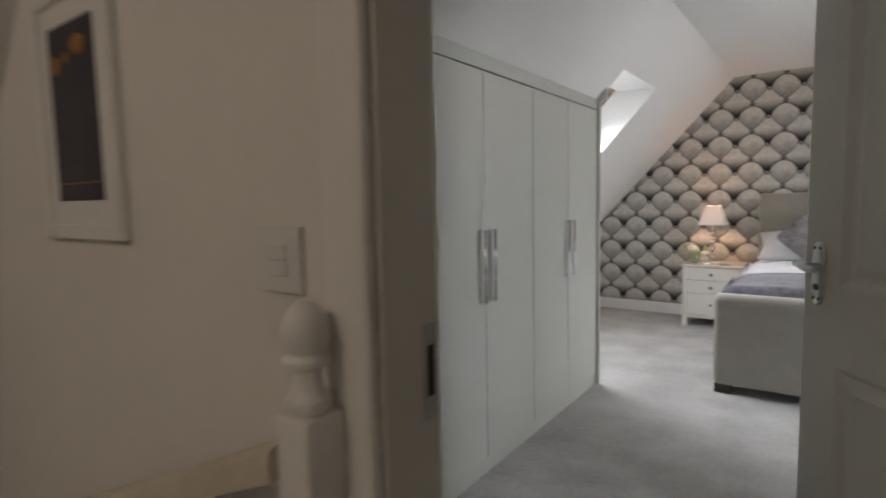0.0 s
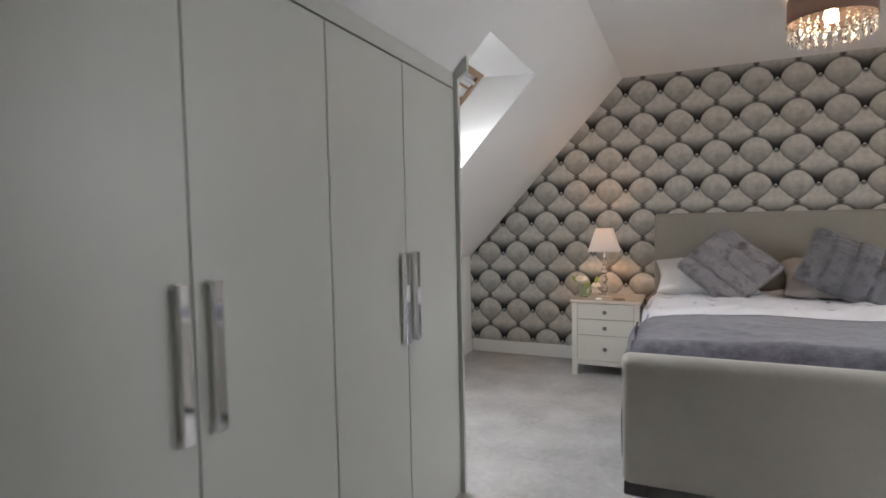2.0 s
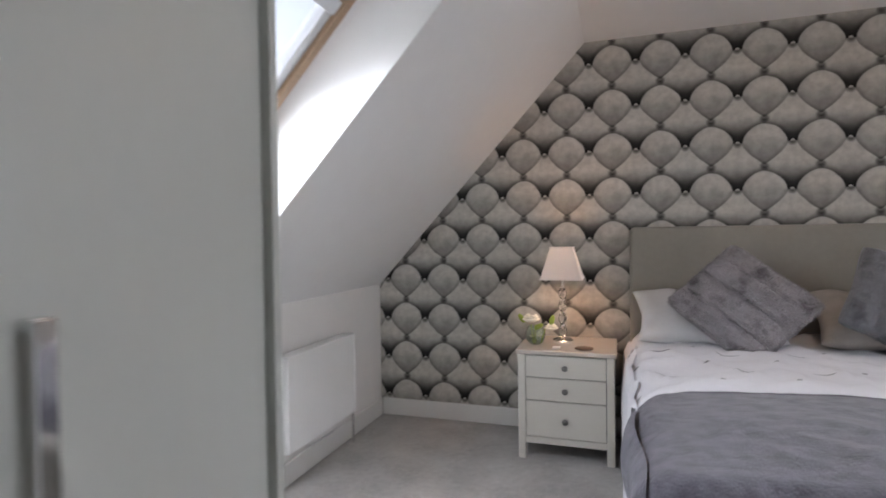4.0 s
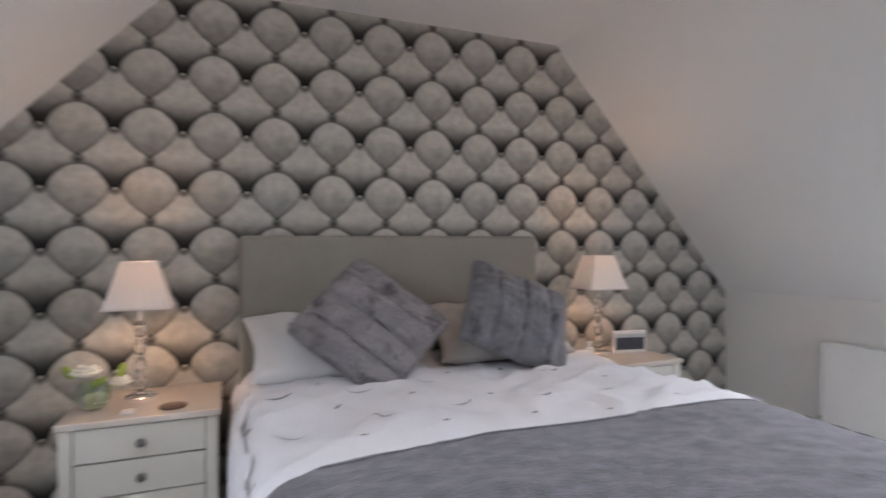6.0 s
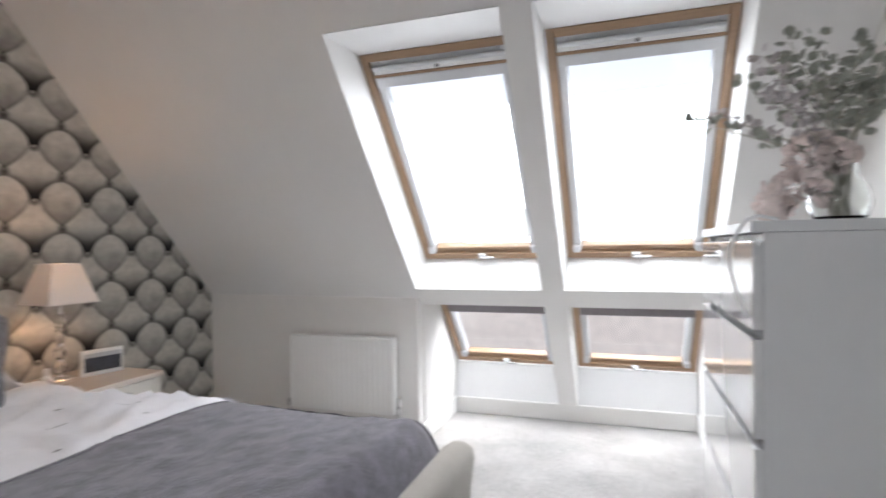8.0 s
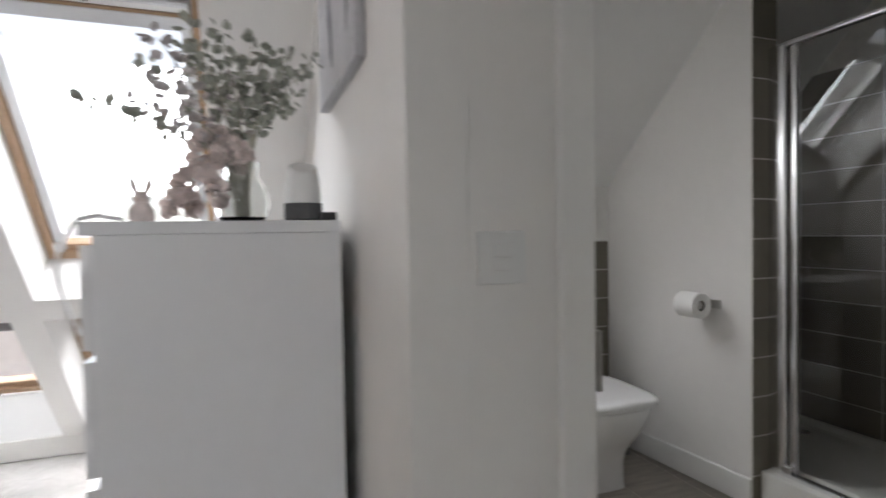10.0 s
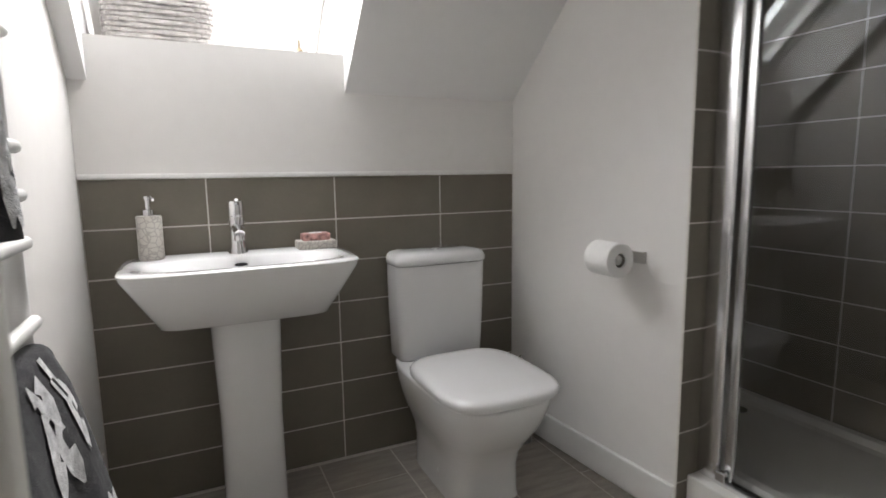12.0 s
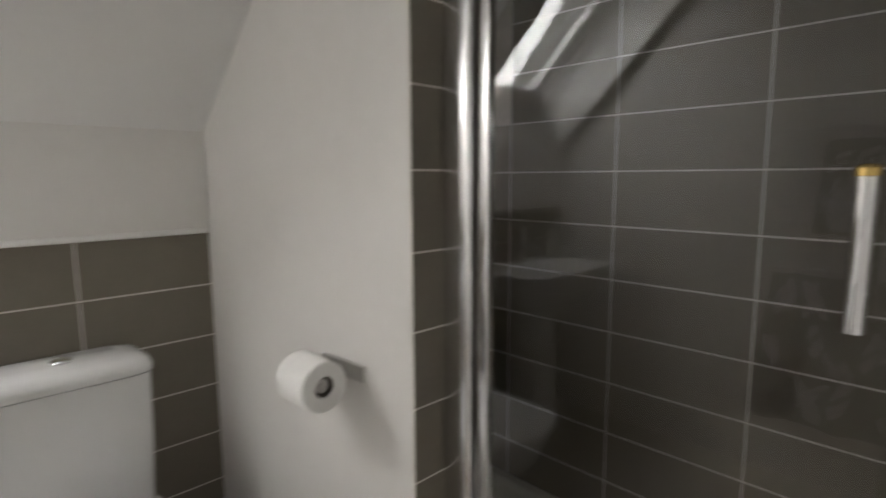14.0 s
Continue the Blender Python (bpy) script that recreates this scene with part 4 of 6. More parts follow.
def radiator(m, length, label):
    """Local x along the wall, y away from the wall, z up; the panel hangs 0.05 off the wall."""
    r = thing("radiator", m, label, "radiator", "panel radiators on the knee walls")
    bm = bmesh.new()
    n = int(length / 0.033)
    pts = [(0, 0.089)]
    w = length / n
    for k in range(n):
        x = k * w
        pts += [(x + w * 0.1, 0.0915), (x + w * 0.25, 0.0925), (x + w * 0.75, 0.0925), (x + w * 0.9, 0.0915)]
    pts += [(length, 0.089), (length, 0.055), (0, 0.055)]
    prism(bm, pts, "z", 0.20, 0.64)
    part("panel", bm, RADIATOR, r, "ribbed white panel")
    part("top_grille", bmbox(-0.004, length + 0.004, 0.022, 0.098, 0.641, 0.655, bevel=0.004), RADIATOR, r)
    for x in (-0.006, length):
        part("side_cover", bmbox(x, x + 0.006, 0.024, 0.096, 0.20, 0.6405, bevel=0.002), RADIATOR, r)
    for x in (0.08, length - 0.10):
        part("bracket", bmbox(x, x + 0.02, 0.0005, 0.0545, 0.25, 0.58), RADIATOR, r)
    for x, big in ((-0.03, True), (length + 0.03, False)):
        v = bmesh.new()
        tube(v, [(x, 0.06, 0.0), (x, 0.06, 0.215)], 0.0075, 10)
        box(v, x - 0.016, x + 0.016, 0.045, 0.075, 0.20, 0.245, bevel=0.006)
        if big:
            lathe(v, [(0.016, 0), (0.018, 0.01), (0.017, 0.05), (0.012, 0.058)], centre=(x, 0.06, 0.247), steps=16)
        part("valve", v, CHROME, r, "chrome valve and pipe")
    return r


def wall_frame(x, y, along, out):
    """A frame standing on the wall: local x along it, local y into the room."""
    a, o = Vector(along), Vector(out)
    m = Matrix((a, o, Vector((0, 0, 1)))).transposed().to_4x4()
    m.translation = (x, y, 0)
    return m


radiator(wall_frame(XR, 4.615, (0, 1, 0), (-1, 0, 0)), 0.69, "white ribbed panel radiator beside the window bay")
radiator(wall_frame(XL, 5.43, (0, -1, 0), (1, 0, 0)), 0.66, "white ribbed panel radiator near the nightstand")

# ---- chest of drawers ----
HIGHGLOSS = material("high_gloss_white", (0.72, 0.72, 0.73), 0.04, vary=0.01, coat=1.0)
chest = thing("chest_of_drawers", (1.05, 2.56, 0.008), "tall white chest of six drawers against the wall", "chest of drawers")
part("side_panel", bmbox(0, 0.018, 0, 0.462, -0.008, 1.204), MALM, chest)
part("side_panel", bmbox(0.782, 0.80, 0, 0.462, -0.008, 1.204), MALM, chest)
part("top", bmbox(0, 0.80, 0, 0.485, 1.2045, 1.23, bevel=0.0015), MALM, chest)
part("back_panel", bmbox(0.0185, 0.7815, 0.002, 0.008, 0.03, 1.203), MALM, chest)
part("carcass", bmbox(0.0186, 0.7814, 0.0085, 0.44, 0.03, 1.203), MALM, chest)
for z0, z1 in ((0.03, 0.24), (0.262, 0.482), (0.504, 0.724), (0.746, 0.966)):
    part("drawer", bmbox(0.002, 0.798, 0.4625, 0.484, z0, z1, bevel=0.0015), HIGHGLOSS, chest, "high-gloss drawer front")
for x0, x1 in ((0.002, 0.399), (0.401, 0.798)):
    part("drawer", bmbox(x0, x1, 0.4626, 0.4839, 0.988, 1.186, bevel=0.0015), HIGHGLOSS, chest, "high-gloss drawer front")

# things on the chest
sp = thing("smart_speaker", Matrix.Translation((1.115, 2.63, 1.238)) @ Matrix.Scale(0.86, 4), "small white and grey rounded smart speaker", "speaker")
bm = bmesh.new()
lathe(bm, [(0.040, 0.001), (0.048, 0.006), (0.0475, 0.045)], steps=32)
part("base", bm, GREYPLASTIC, sp, "grey mesh base", smooth=True)
bm = bmesh.new()
rings = lathe(bm, [(0.0472, 0.0455), (0.043, 0.10), (0.038, 0.125), (0.034, 0.140)], steps=32)
for v in rings[-1]:
    v.co.z += v.co.x * 0.45
for v in rings[-2]:
    v.co.z += v.co.x * 0.2
part("shell", bm, PLASTIC, sp, "white shell with slanted top", smooth=True)
tagged(finish("charger", bmbox(1.06, 1.10, 2.565, 2.60, 1.238, 1.256, bevel=0.004), BLACK), "small black charging puck beside the speaker", "charger")
bm = bmesh.new()
tube(bm, [(1.075 + 0.0 * k, 3.05 + 0.035 * math.sin(math.pi * k / 10), 1.243 - 0.22 * k / 10 + 0.02 * math.sin(math.pi * k / 10)) for k in range(11)], 0.004, 8)
tube(bm, [(1.11, 2.98, 1.243), (1.09, 3.02, 1.251), (1.075, 3.05, 1.243)], 0.004, 8)
tagged(finish("bead_necklace", bm, material("pearly_beads", (0.80, 0.80, 0.81), 0.3, vary=0.15, scale=300), True), "pale bead necklace hanging over the chest's edge", "necklace")

gv = thing("vase", (1.42, 2.76, 1.238), "clear glass vase with grey-green eucalyptus and dusty pink blooms", "vase")
bm = bmesh.new()
outer = [(0.045, 0.0), (0.066, 0.02), (0.074, 0.055), (0.066, 0.095), (0.044, 0.125), (0.046, 0.165)]
lathe(bm, outer + [(r - 0.004, h) for r, h in reversed(outer[1:])] + [(0.04, 0.008)], steps=28)
part("glass_body", bm, GLASS, gv, "clear glass body", smooth=True)
EUCA = material("grey_green_eucalyptus", (0.37, 0.38, 0.33), 0.7, vary=0.25, scale=30)
EUCB = material("pale_lilac_dried_leaf", (0.54, 0.50, 0.50), 0.75, vary=0.2, scale=30)
STEM = material("pale_stem", (0.42, 0.40, 0.33), 0.7, vary=0.1)
DUSTY = material("dusty_pink_bloom", (0.79, 0.69, 0.66), 0.85, vary=0.25, scale=40, bump=0.5, bump_scale=120)
rng = random.Random(11)


def leaf_into(bm, p, way, size, rng):
    """A slightly cupped oval leaf."""
    way = way.normalized()
    side_ = way.cross(Vector((rng.uniform(-1, 1), rng.uniform(-1, 1), rng.uniform(-1, 1)))).normalized()
    up = way.cross(side_)
    pts = [(0, 0, 0), (0.35, 0.42, 0.06), (0.75, 0.40, 0.08), (1.0, 0, 0), (0.75, -0.40, 0.08), (0.35, -0.42, 0.06)]
    vs = [bm.verts.new(p + (way * a + side_ * b + up * c) * size) for a, b, c in pts]
    mid = bm.verts.new(p + (way * 0.55 - up * 0.05) * size)
    for i in range(6):
        bm.faces.new((vs[i], vs[(i + 1) % 6], mid))


TIPS = [(-0.02, 0.10, 0.54), (-0.05, 0.17, 0.50), (0.02, 0.03, 0.56), (0.05, -0.08, 0.52), (-0.04, -0.20, 0.48), (0.0, -0.14, 0.50), (0.06, 0.27, 0.36), (0.0, 0.33, 0.33),
        (-0.10, 0.05, 0.42), (0.10, 0.0, 0.45), (0.02, 0.20, 0.44), (-0.06, -0.05, 0.50), (0.08, -0.17, 0.42), (-0.12, 0.16, 0.36), (0.04, 0.12, 0.50), (-0.03, -0.10, 0.40)]
for k, tip in enumerate(TIPS):
    tip = Vector((tip[0], tip[1] + 0.015, tip[2] * 0.92))
    base = Vector((rng.uniform(-0.02, 0.02), rng.uniform(-0.02, 0.02), 0.03))
    mid = base.lerp(tip, 0.5) + Vector((-tip.x * 0.2, -tip.y * 0.25, 0.03))
    line = [base.lerp(mid, q / 4) for q in range(4)] + [mid.lerp(tip, q / 6) for q in range(7)]
    bm = bmesh.new()
    tube(bm, line, [0.0032 - 0.0002 * q for q in range(11)], 6)
    st = part("stem", bm, STEM, gv)
    bm = bmesh.new()
    for q in range(4, 11):
        p = line[q]
        for _ in range(5 if q > 5 else 3):
            way = Vector((rng.uniform(-1, 1), rng.uniform(-1, 1), rng.uniform(-0.5, 1)))
            leaf_into(bm, p + way * 0.012, way, rng.uniform(0.020, 0.036), rng)
    part("leaf_spray", bm, EUCB if k in (1, 6, 9, 13) else EUCA, st, "grey-green leaf spray")["kind"] = "stuff"
for x, y, z, r in ((0.0, 0.060, 0.185, 0.070), (-0.03, 0.100, 0.085, 0.068), (0.03, 0.15, 0.052, 0.050), (-0.05, 0.02, 0.17, 0.050)):
    bm = bmesh.new()
    for k in range(70):
        a, b = rng.uniform(0, 2 * math.pi), math.acos(rng.uniform(-0.6, 1))
        way = Vector((math.sin(b) * math.cos(a), math.sin(b) * math.sin(a), math.cos(b)))
        leaf_into(bm, Vector((x, y, z)) + way * r * 0.55, way + Vector((rng.uniform(-.5, .5), rng.uniform(-.5, .5), 0)), r * 0.62, rng)
    part("bloom", bm, DUSTY, gv, "dusty pink ruffled bloom")["kind"] = "stuff"
orn = thing("ornament", (1.22, 2.965, 1.238), "small dusty pink long-eared animal ornament", "ornament")
bm = bmesh.new()
lathe(bm, [(0.020, 0), (0.028, 0.012), (0.026, 0.03), (0.016, 0.045), (0.020, 0.055), (0.012, 0.07)], steps=16)
part("body", bm, DUSTY, orn, smooth=True)
for s in (-1, 1):
    bm = bmesh.new()
    tube(bm, [(0, s * 0.008, 0.064), (0, s * 0.016, 0.085), (0, s * 0.020, 0.105)], [0.006, 0.009, 0.003], 8)
    part("ear", bm, DUSTY, orn, smooth=True)

# picture over the chest
pic = thing("canvas_picture", (0, 0, 0), "pale canvas print with dark branch-like strokes", "picture")
CANVAS = material("pale_canvas", (0.52, 0.51, 0.53), 0.7, vary=0.14, scale=7, bump=0.2, bump_scale=300)
INK = material("ink_stroke", (0.10, 0.09, 0.11), 0.7, vary=0.4, scale=25)
part("canvas", bmbox(0.94, 1.455, 2.521, 2.545, 1.555, 2.25, bevel=0.003), CANVAS, pic)
WASH = material("grey_ink_wash", (0.34, 0.335, 0.36), 0.7, vary=0.4, scale=18)


def stroke(pts, wide, mat, depth, seed, label):
    """A dry brush stroke with a ragged, swelling outline along a line of x, z points."""
    rg = random.Random(seed)
    left, right = [], []
    for (ax, az), (bx, bz) in zip(pts, pts[1:]):
        for q in range(8):
            t = q / 8
            x, z = ax + (bx - ax) * t, az + (bz - az) * t
            k = (len(left) + 0.5) / (8 * (len(pts) - 1))
            w = wide * (0.35 + 0.65 * math.sin(math.pi * k)) * rg.uniform(0.55, 1.25)
            x += 0.004 * rg.uniform(-1, 1)
            left.append((x - w, z))
            right.append((x + w * rg.uniform(0.7, 1.2), z - 0.002))
    bm = bmesh.new()
    prism(bm, left + right[::-1], "y", 2.5455, depth)
    part("stroke", bm, mat, pic, label)


stroke([(1.27, 2.24), (1.25, 2.10), (1.265, 1.95), (1.255, 1.84), (1.235, 1.73), (1.205, 1.60)], 0.036, WASH, 2.5458, 1, "pale grey brush wash")
stroke([(1.255, 2.15), (1.262, 1.97), (1.258, 1.86)], 0.012, INK, 2.5462, 3, "dark ink stroke")
stroke([(1.262, 1.80), (1.238, 1.72), (1.212, 1.60)], 0.020, INK, 2.5462, 4, "dark ink stroke")
stroke([(1.13, 1.83), (1.07, 1.775), (1.00, 1.80)], 0.014, INK, 2.5462, 5, "dark ink stroke")
stroke([(1.085, 1.86), (1.05, 1.79), (1.045, 1.73)], 0.009, INK, 2.5464, 6, "thin ink stroke")
stroke([(0.985, 1.95), (1.00, 1.80), (1.005, 1.70), (1.015, 1.62)], 0.022, WASH, 2.5458, 2, "pale grey brush wash")
stroke([(0.99, 1.74), (1.00, 1.68), (1.01, 1.64)], 0.010, INK, 2.5462, 7, "dark ink stroke")
stroke([(1.10, 2.16), (1.06, 2.05), (1.03, 1.93)], 0.014, INK, 2.5462, 8, "dark ink stroke")

bm = bmesh.new()
tube(bm, [(1.06, 2.548, 0.62), (1.035, 2.55, 0.50), (1.04, 2.55, 0.36), (1.01, 2.55, 0.25), (1.04, 2.548, 0.16)], 0.004, 8)
tagged(finish("power_cable", bm, BLACK, True), "black power cable hanging behind the chest", "cable")


def wall_switch(m, label, size=0.086):
    s = thing("light_switch", m, label, "light switch")
    part("plate", bmbox(-size / 2, size / 2, 0, 0.008, -size / 2, size / 2, bevel=0.002), PLASTIC, s)
    for z in (-0.011, 0.011):
        part("rocker", bmbox(-0.016, 0.016, 0.0081, 0.0115, z - 0.010, z + 0.010, bevel=0.0015), PLASTIC, s)
    return s


wall_switch(Matrix.Translation((0, 0, 1.165)) @ wall_frame(WX0, 2.365, (0, -1, 0), (-1, 0, 0)), "white two-gang light switch on the wall")
wall_switch(Matrix.Translation((0, 0, 1.178)) @ wall_frame(-0.405, 0.5, (1, 0, 0), (0, -1, 0)), "white light switch on the landing wall")

# ---- ensuite door, standing half open into the room ----
HX, HY, FX, FY = 0.652, 1.178, 0.149, 1.830
ang = math.degrees(math.atan2(FY - HY, FX - HX))
DL = math.hypot(FX - HX, FY - HY)
door = thing("door", Matrix.Translation((HX, HY, 0.006)) @ Matrix.Rotation(radians(ang), 4, "Z"), "white four-panel door standing half open", "door")
# local x from hinge to free edge; y 0 is the face that shows from the landing
DH, ST, TH = 1.985, 0.118, 0.035
RAILS = [(0, 0.20), (0.80, 1.005), (1.87, DH)]
midx = DL / 2


def door_piece(x0, x1, z0, z1):
    part("frame_member", bmbox(x0, x1, 0, TH, z0, z1), DOORPAINT, door)


door_piece(0, ST, 0, DH)
door_piece(DL - ST, DL, 0, DH)
for z0, z1 in RAILS:
    door_piece(ST + 0.0002, DL - ST - 0.0002, z0, z1)
for z0, z1 in ((0.20, 0.80), (1.005, 1.87)):
    door_piece(midx - 0.05, midx + 0.05, z0 + 0.0002, z1 - 0.0002)
    for x0, x1 in ((ST, midx - 0.05), (midx + 0.05, DL - ST)):
        bm = bmesh.new()
        # bevelled field inside a moulded recess, on both faces
        for s, y0 in ((1, 0.014), (-1, TH - 0.014)):
            a, b, c, d = x0, x1, z0, z1
            r1 = [(a, 0 if s > 0 else TH, c), (b, 0 if s > 0 else TH, c), (b, 0 if s > 0 else TH, d), (a, 0 if s > 0 else TH, d)]
            k = 0.018
            r2 = [(a + k, y0, c + k), (b - k, y0, c + k), (b - k, y0, d - k), (a + k, y0, d - k)]
            k = 0.030
            r3 = [(a + k, y0, c + k), (b - k, y0, c + k), (b - k, y0, d - k), (a + k, y0, d - k)]
            k, y1 = 0.052, y0 - s * 0.010
            r4 = [(a + k, y1, c + k), (b - k, y1, c + k), (b - k, y1, d - k), (a + k, y1, d - k)]
            rows = [[bm.verts.new(p) for p in r] for r in (r1, r2, r3, r4)]
            for p, q in zip(rows, rows[1:]):
                for i in range(4):
                    j = (i + 1) % 4
                    bm.faces.new((p[i], p[j], q[j], q[i]))
            bm.faces.new(rows[-1])
        bmesh.ops.recalc_face_normals(bm, faces=bm.faces)
        part("panel", bm, DOORPAINT, door, "moulded panel")
for s, y0 in ((-1, 0.0), (1, TH)):
    bm = bmesh.new()
    ring0 = superring(DL - 0.052, 0, 0, 0.021, 0.083, 3.2, 32)
    loft(bm, [[(x, y0, 1.030 + z) for x, z, _ in ring0], [(x, y0 + s * 0.005, 1.030 + z) for x, z, _ in ring0], [(DL - 0.052 + (x - DL + 0.052) * 0.86, y0 + s * 0.008, 1.030 + z * 0.95) for x, z, _ in ring0]])
    h = part("handle", bm, SATIN, door, "satin chrome lever on a shaped backplate", smooth=50)
    bm = bmesh.new()
    lathe(bm, [(0.011, 0), (0.011, 0.03), (0.009, 0.04)], steps=16, m=Matrix.Translation((DL - 0.052, y0 + s * 0.008, 1.048)) @ Matrix.Rotation(radians(90 if s < 0 else -90), 4, "X"))
    LONG = [(DL - 0.048, y0 + s * 0.046, 1.048), (DL - 0.075, y0 + s * 0.050, 1.054), (DL - 0.105, y0 + s * 0.048, 1.046), (DL - 0.13, y0 + s * 0.044, 1.036), (DL - 0.148, y0 + s * 0.044, 1.042)]
    SHORT = [(DL - 0.086, y0 + s * 0.040, 1.046), (DL - 0.062, y0 + s * 0.044, 1.046), (DL - 0.038, y0 + s * 0.044, 1.052), (DL - 0.010, y0 + s * 0.038, 1.054)]
    tube(bm, SHORT if s > 0 else LONG, [0.009, 0.009, 0.0085, 0.008, 0.006][:4 if s > 0 else 5], 10)
    part("lever", bm, SATIN, h, smooth=True)
    bm = bmesh.new()
    for x, z, r in ((DL - 0.062, 1.098, 0.004), (DL - 0.042, 1.098, 0.004), (DL - 0.062, 0.965, 0.004), (DL - 0.042, 0.965, 0.004), (DL - 0.052, 0.995, 0.009)):
        lathe(bm, [(r, 0), (r, 0.0015)], steps=12, m=Matrix.Translation((x, y0 + s * 0.0078, z)) @ Matrix.Rotation(radians(90 if s < 0 else -90), 4, "X"))
    part("screw", bm, BLACK, h, "dark screws and thumb-turn")

# ---- pendant ----
pl = thing("ceiling_pendant", (0.545, 4.72, 0), "round taupe pendant with hanging crystal drops, lit", "pendant lamp")
bm = bmesh.new()
lathe(bm, [(0.05, 2.335), (0.055, 2.345), (0.055, 2.359)], steps=24)
part("ceiling_rose", bm, CHROME, pl, smooth=True)
bm = bmesh.new()
lathe(bm, [(0.195, 2.222), (0.195, 2.345)], steps=48, close=False)
o = part("shade", bm, ORGANZA, pl, "taupe organza drum shade", smooth=True)
o.modifiers.new("thickness", "SOLIDIFY").thickness = 0.003
bm = bmesh.new()
lathe(bm, [(0.193, 2.218), (0.198, 2.218), (0.198, 2.224), (0.193, 2.224), (0.193, 2.218)], steps=48, close=False)
part("shade_rim", bm, ORGANZA, o)
for k in range(3):
    bm = bmesh.new()
    a = 2 * math.pi * k / 3
    tube(bm, [(0.05 * math.cos(a), 0.05 * math.sin(a), 2.34), (0.193 * math.cos(a), 0.193 * math.sin(a), 2.335)], 0.003, 6)
    part("spider_arm", bm, CHROME, pl)
bm = bmesh.new()
lathe(bm, [(0.012, 2.33), (0.012, 2.29), (0.03, 2.26), (0.034, 2.235), (0.02, 2.212), (0.004, 2.206)], steps=20)
part("bulb", bm, BULB, pl, "glowing bulb", smooth=True)
bm = bmesh.new()
lathe(bm, [(0.0005, -0.006), (0.0065, -0.002), (0.0065, 0.002), (0.0005, 0.006)], steps=6, close=False)
bead = bpy.data.meshes.new("crystal_bead")
bm.to_mesh(bead)
bm.free()
bead.materials.append(CRYSTAL)
bm = bmesh.new()
lathe(bm, [(0.0005, -0.022), (0.009, -0.008), (0.006, 0.010), (0.0005, 0.020)], steps=6, close=False)
drop = bpy.data.meshes.new("crystal_drop")
bm.to_mesh(drop)
bm.free()
drop.materials.append(CRYSTAL)
for ring, count, low in ((0.185, 30, 2.150), (0.145, 22, 2.140), (0.10, 14, 2.132)):
    for k in range(count):
        a = 2 * math.pi * k / count + ring * 7
        x, y = ring * math.cos(a), ring * math.sin(a)
        e = new("crystal_drop", drop)
        e.parent, e.location = pl, (x, y, low)
        for q in range(3):
            b = new("crystal_bead", bead)
            b.parent, b.location = pl, (x, y, low + 0.034 + q * 0.018)
lamp("pendant_light", "POINT", Matrix.Translation((0.545, 4.72, 2.20)), 2.2, (1.0, 0.66, 0.38), radius=0.05)

# embroidered sprigs on the duvet
from mathutils.bvhtree import BVHTree
bpy.context.view_layer.update()
tree = BVHTree.FromObject(duvet, bpy.context.evaluated_depsgraph_get())
SPRIG = material("dark_embroidery", (0.20, 0.205, 0.22), 0.9, vary=0.3, scale=60)
rng = random.Random(5)
count = 0
for iy in range(6):
    for ix in range(7):
        x = -0.36 + ix * 0.27 + (0.13 if iy % 2 else 0) + rng.uniform(-0.02, 0.02)
        y = 4.74 + iy * 0.175 + rng.uniform(-0.015, 0.015)
        a = rng.uniform(-0.3, 0.3)
        long = rng.uniform(0.075, 0.10) if iy % 2 else 0.022
        bm = bmesh.new()
        ok = True
        row = []
        for q in range(6):
            t = q / 5 - 0.5
            w = 0.0030 * (1 - abs(2 * t)) ** 0.5 + 0.0008 if long > 0.05 else 0.007 * (1 - (2 * t) ** 2) + 0.001
            pair = []
            for s in (-1, 1):
                px = x + math.cos(a) * t * long - math.sin(a) * s * w
                py = y + math.sin(a) * t * long + math.cos(a) * s * w + (0.05 * t * t * long / 0.02 * 0.35 if long > 0.05 else 0)
                hit = tree.ray_cast(Vector((px, py, 1.5)), Vector((0, 0, -1)))
                if hit[0] is None or hit[0].z < 0.5:
                    ok = False
                    break
                pair.append(hit[0] + Vector((0, 0, 0.0035)))
            if not ok:
                break
            row.append(pair)
        if not ok:
            bm.free()
            continue
        vs = [[bm.verts.new(p) for p in pair] for pair in row]
        for p, q in zip(vs, vs[1:]):
            bm.faces.new((p[0], q[0], q[1], p[1]))
        part("sprig", bm, SPRIG, duvet)
for y in (4.640,):
    seam = bmesh.new()
    pts = []
    tree2 = BVHTree.FromObject(throw, bpy.context.evaluated_depsgraph_get())
    for k in range(60):
        x = -0.42 + 1.74 * k / 59
        hit = tree2.ray_cast(Vector((x, y, 1.5)), Vector((0, 0, -1)))
        if hit[0] is not None:
            pts.append(hit[0] + Vector((0, 0, 0.001)))
    if len(pts) > 3:
        tube(seam, pts, 0.0025, 6)
    part("hem", seam, THROW, throw, "stitched hem", smooth=True)

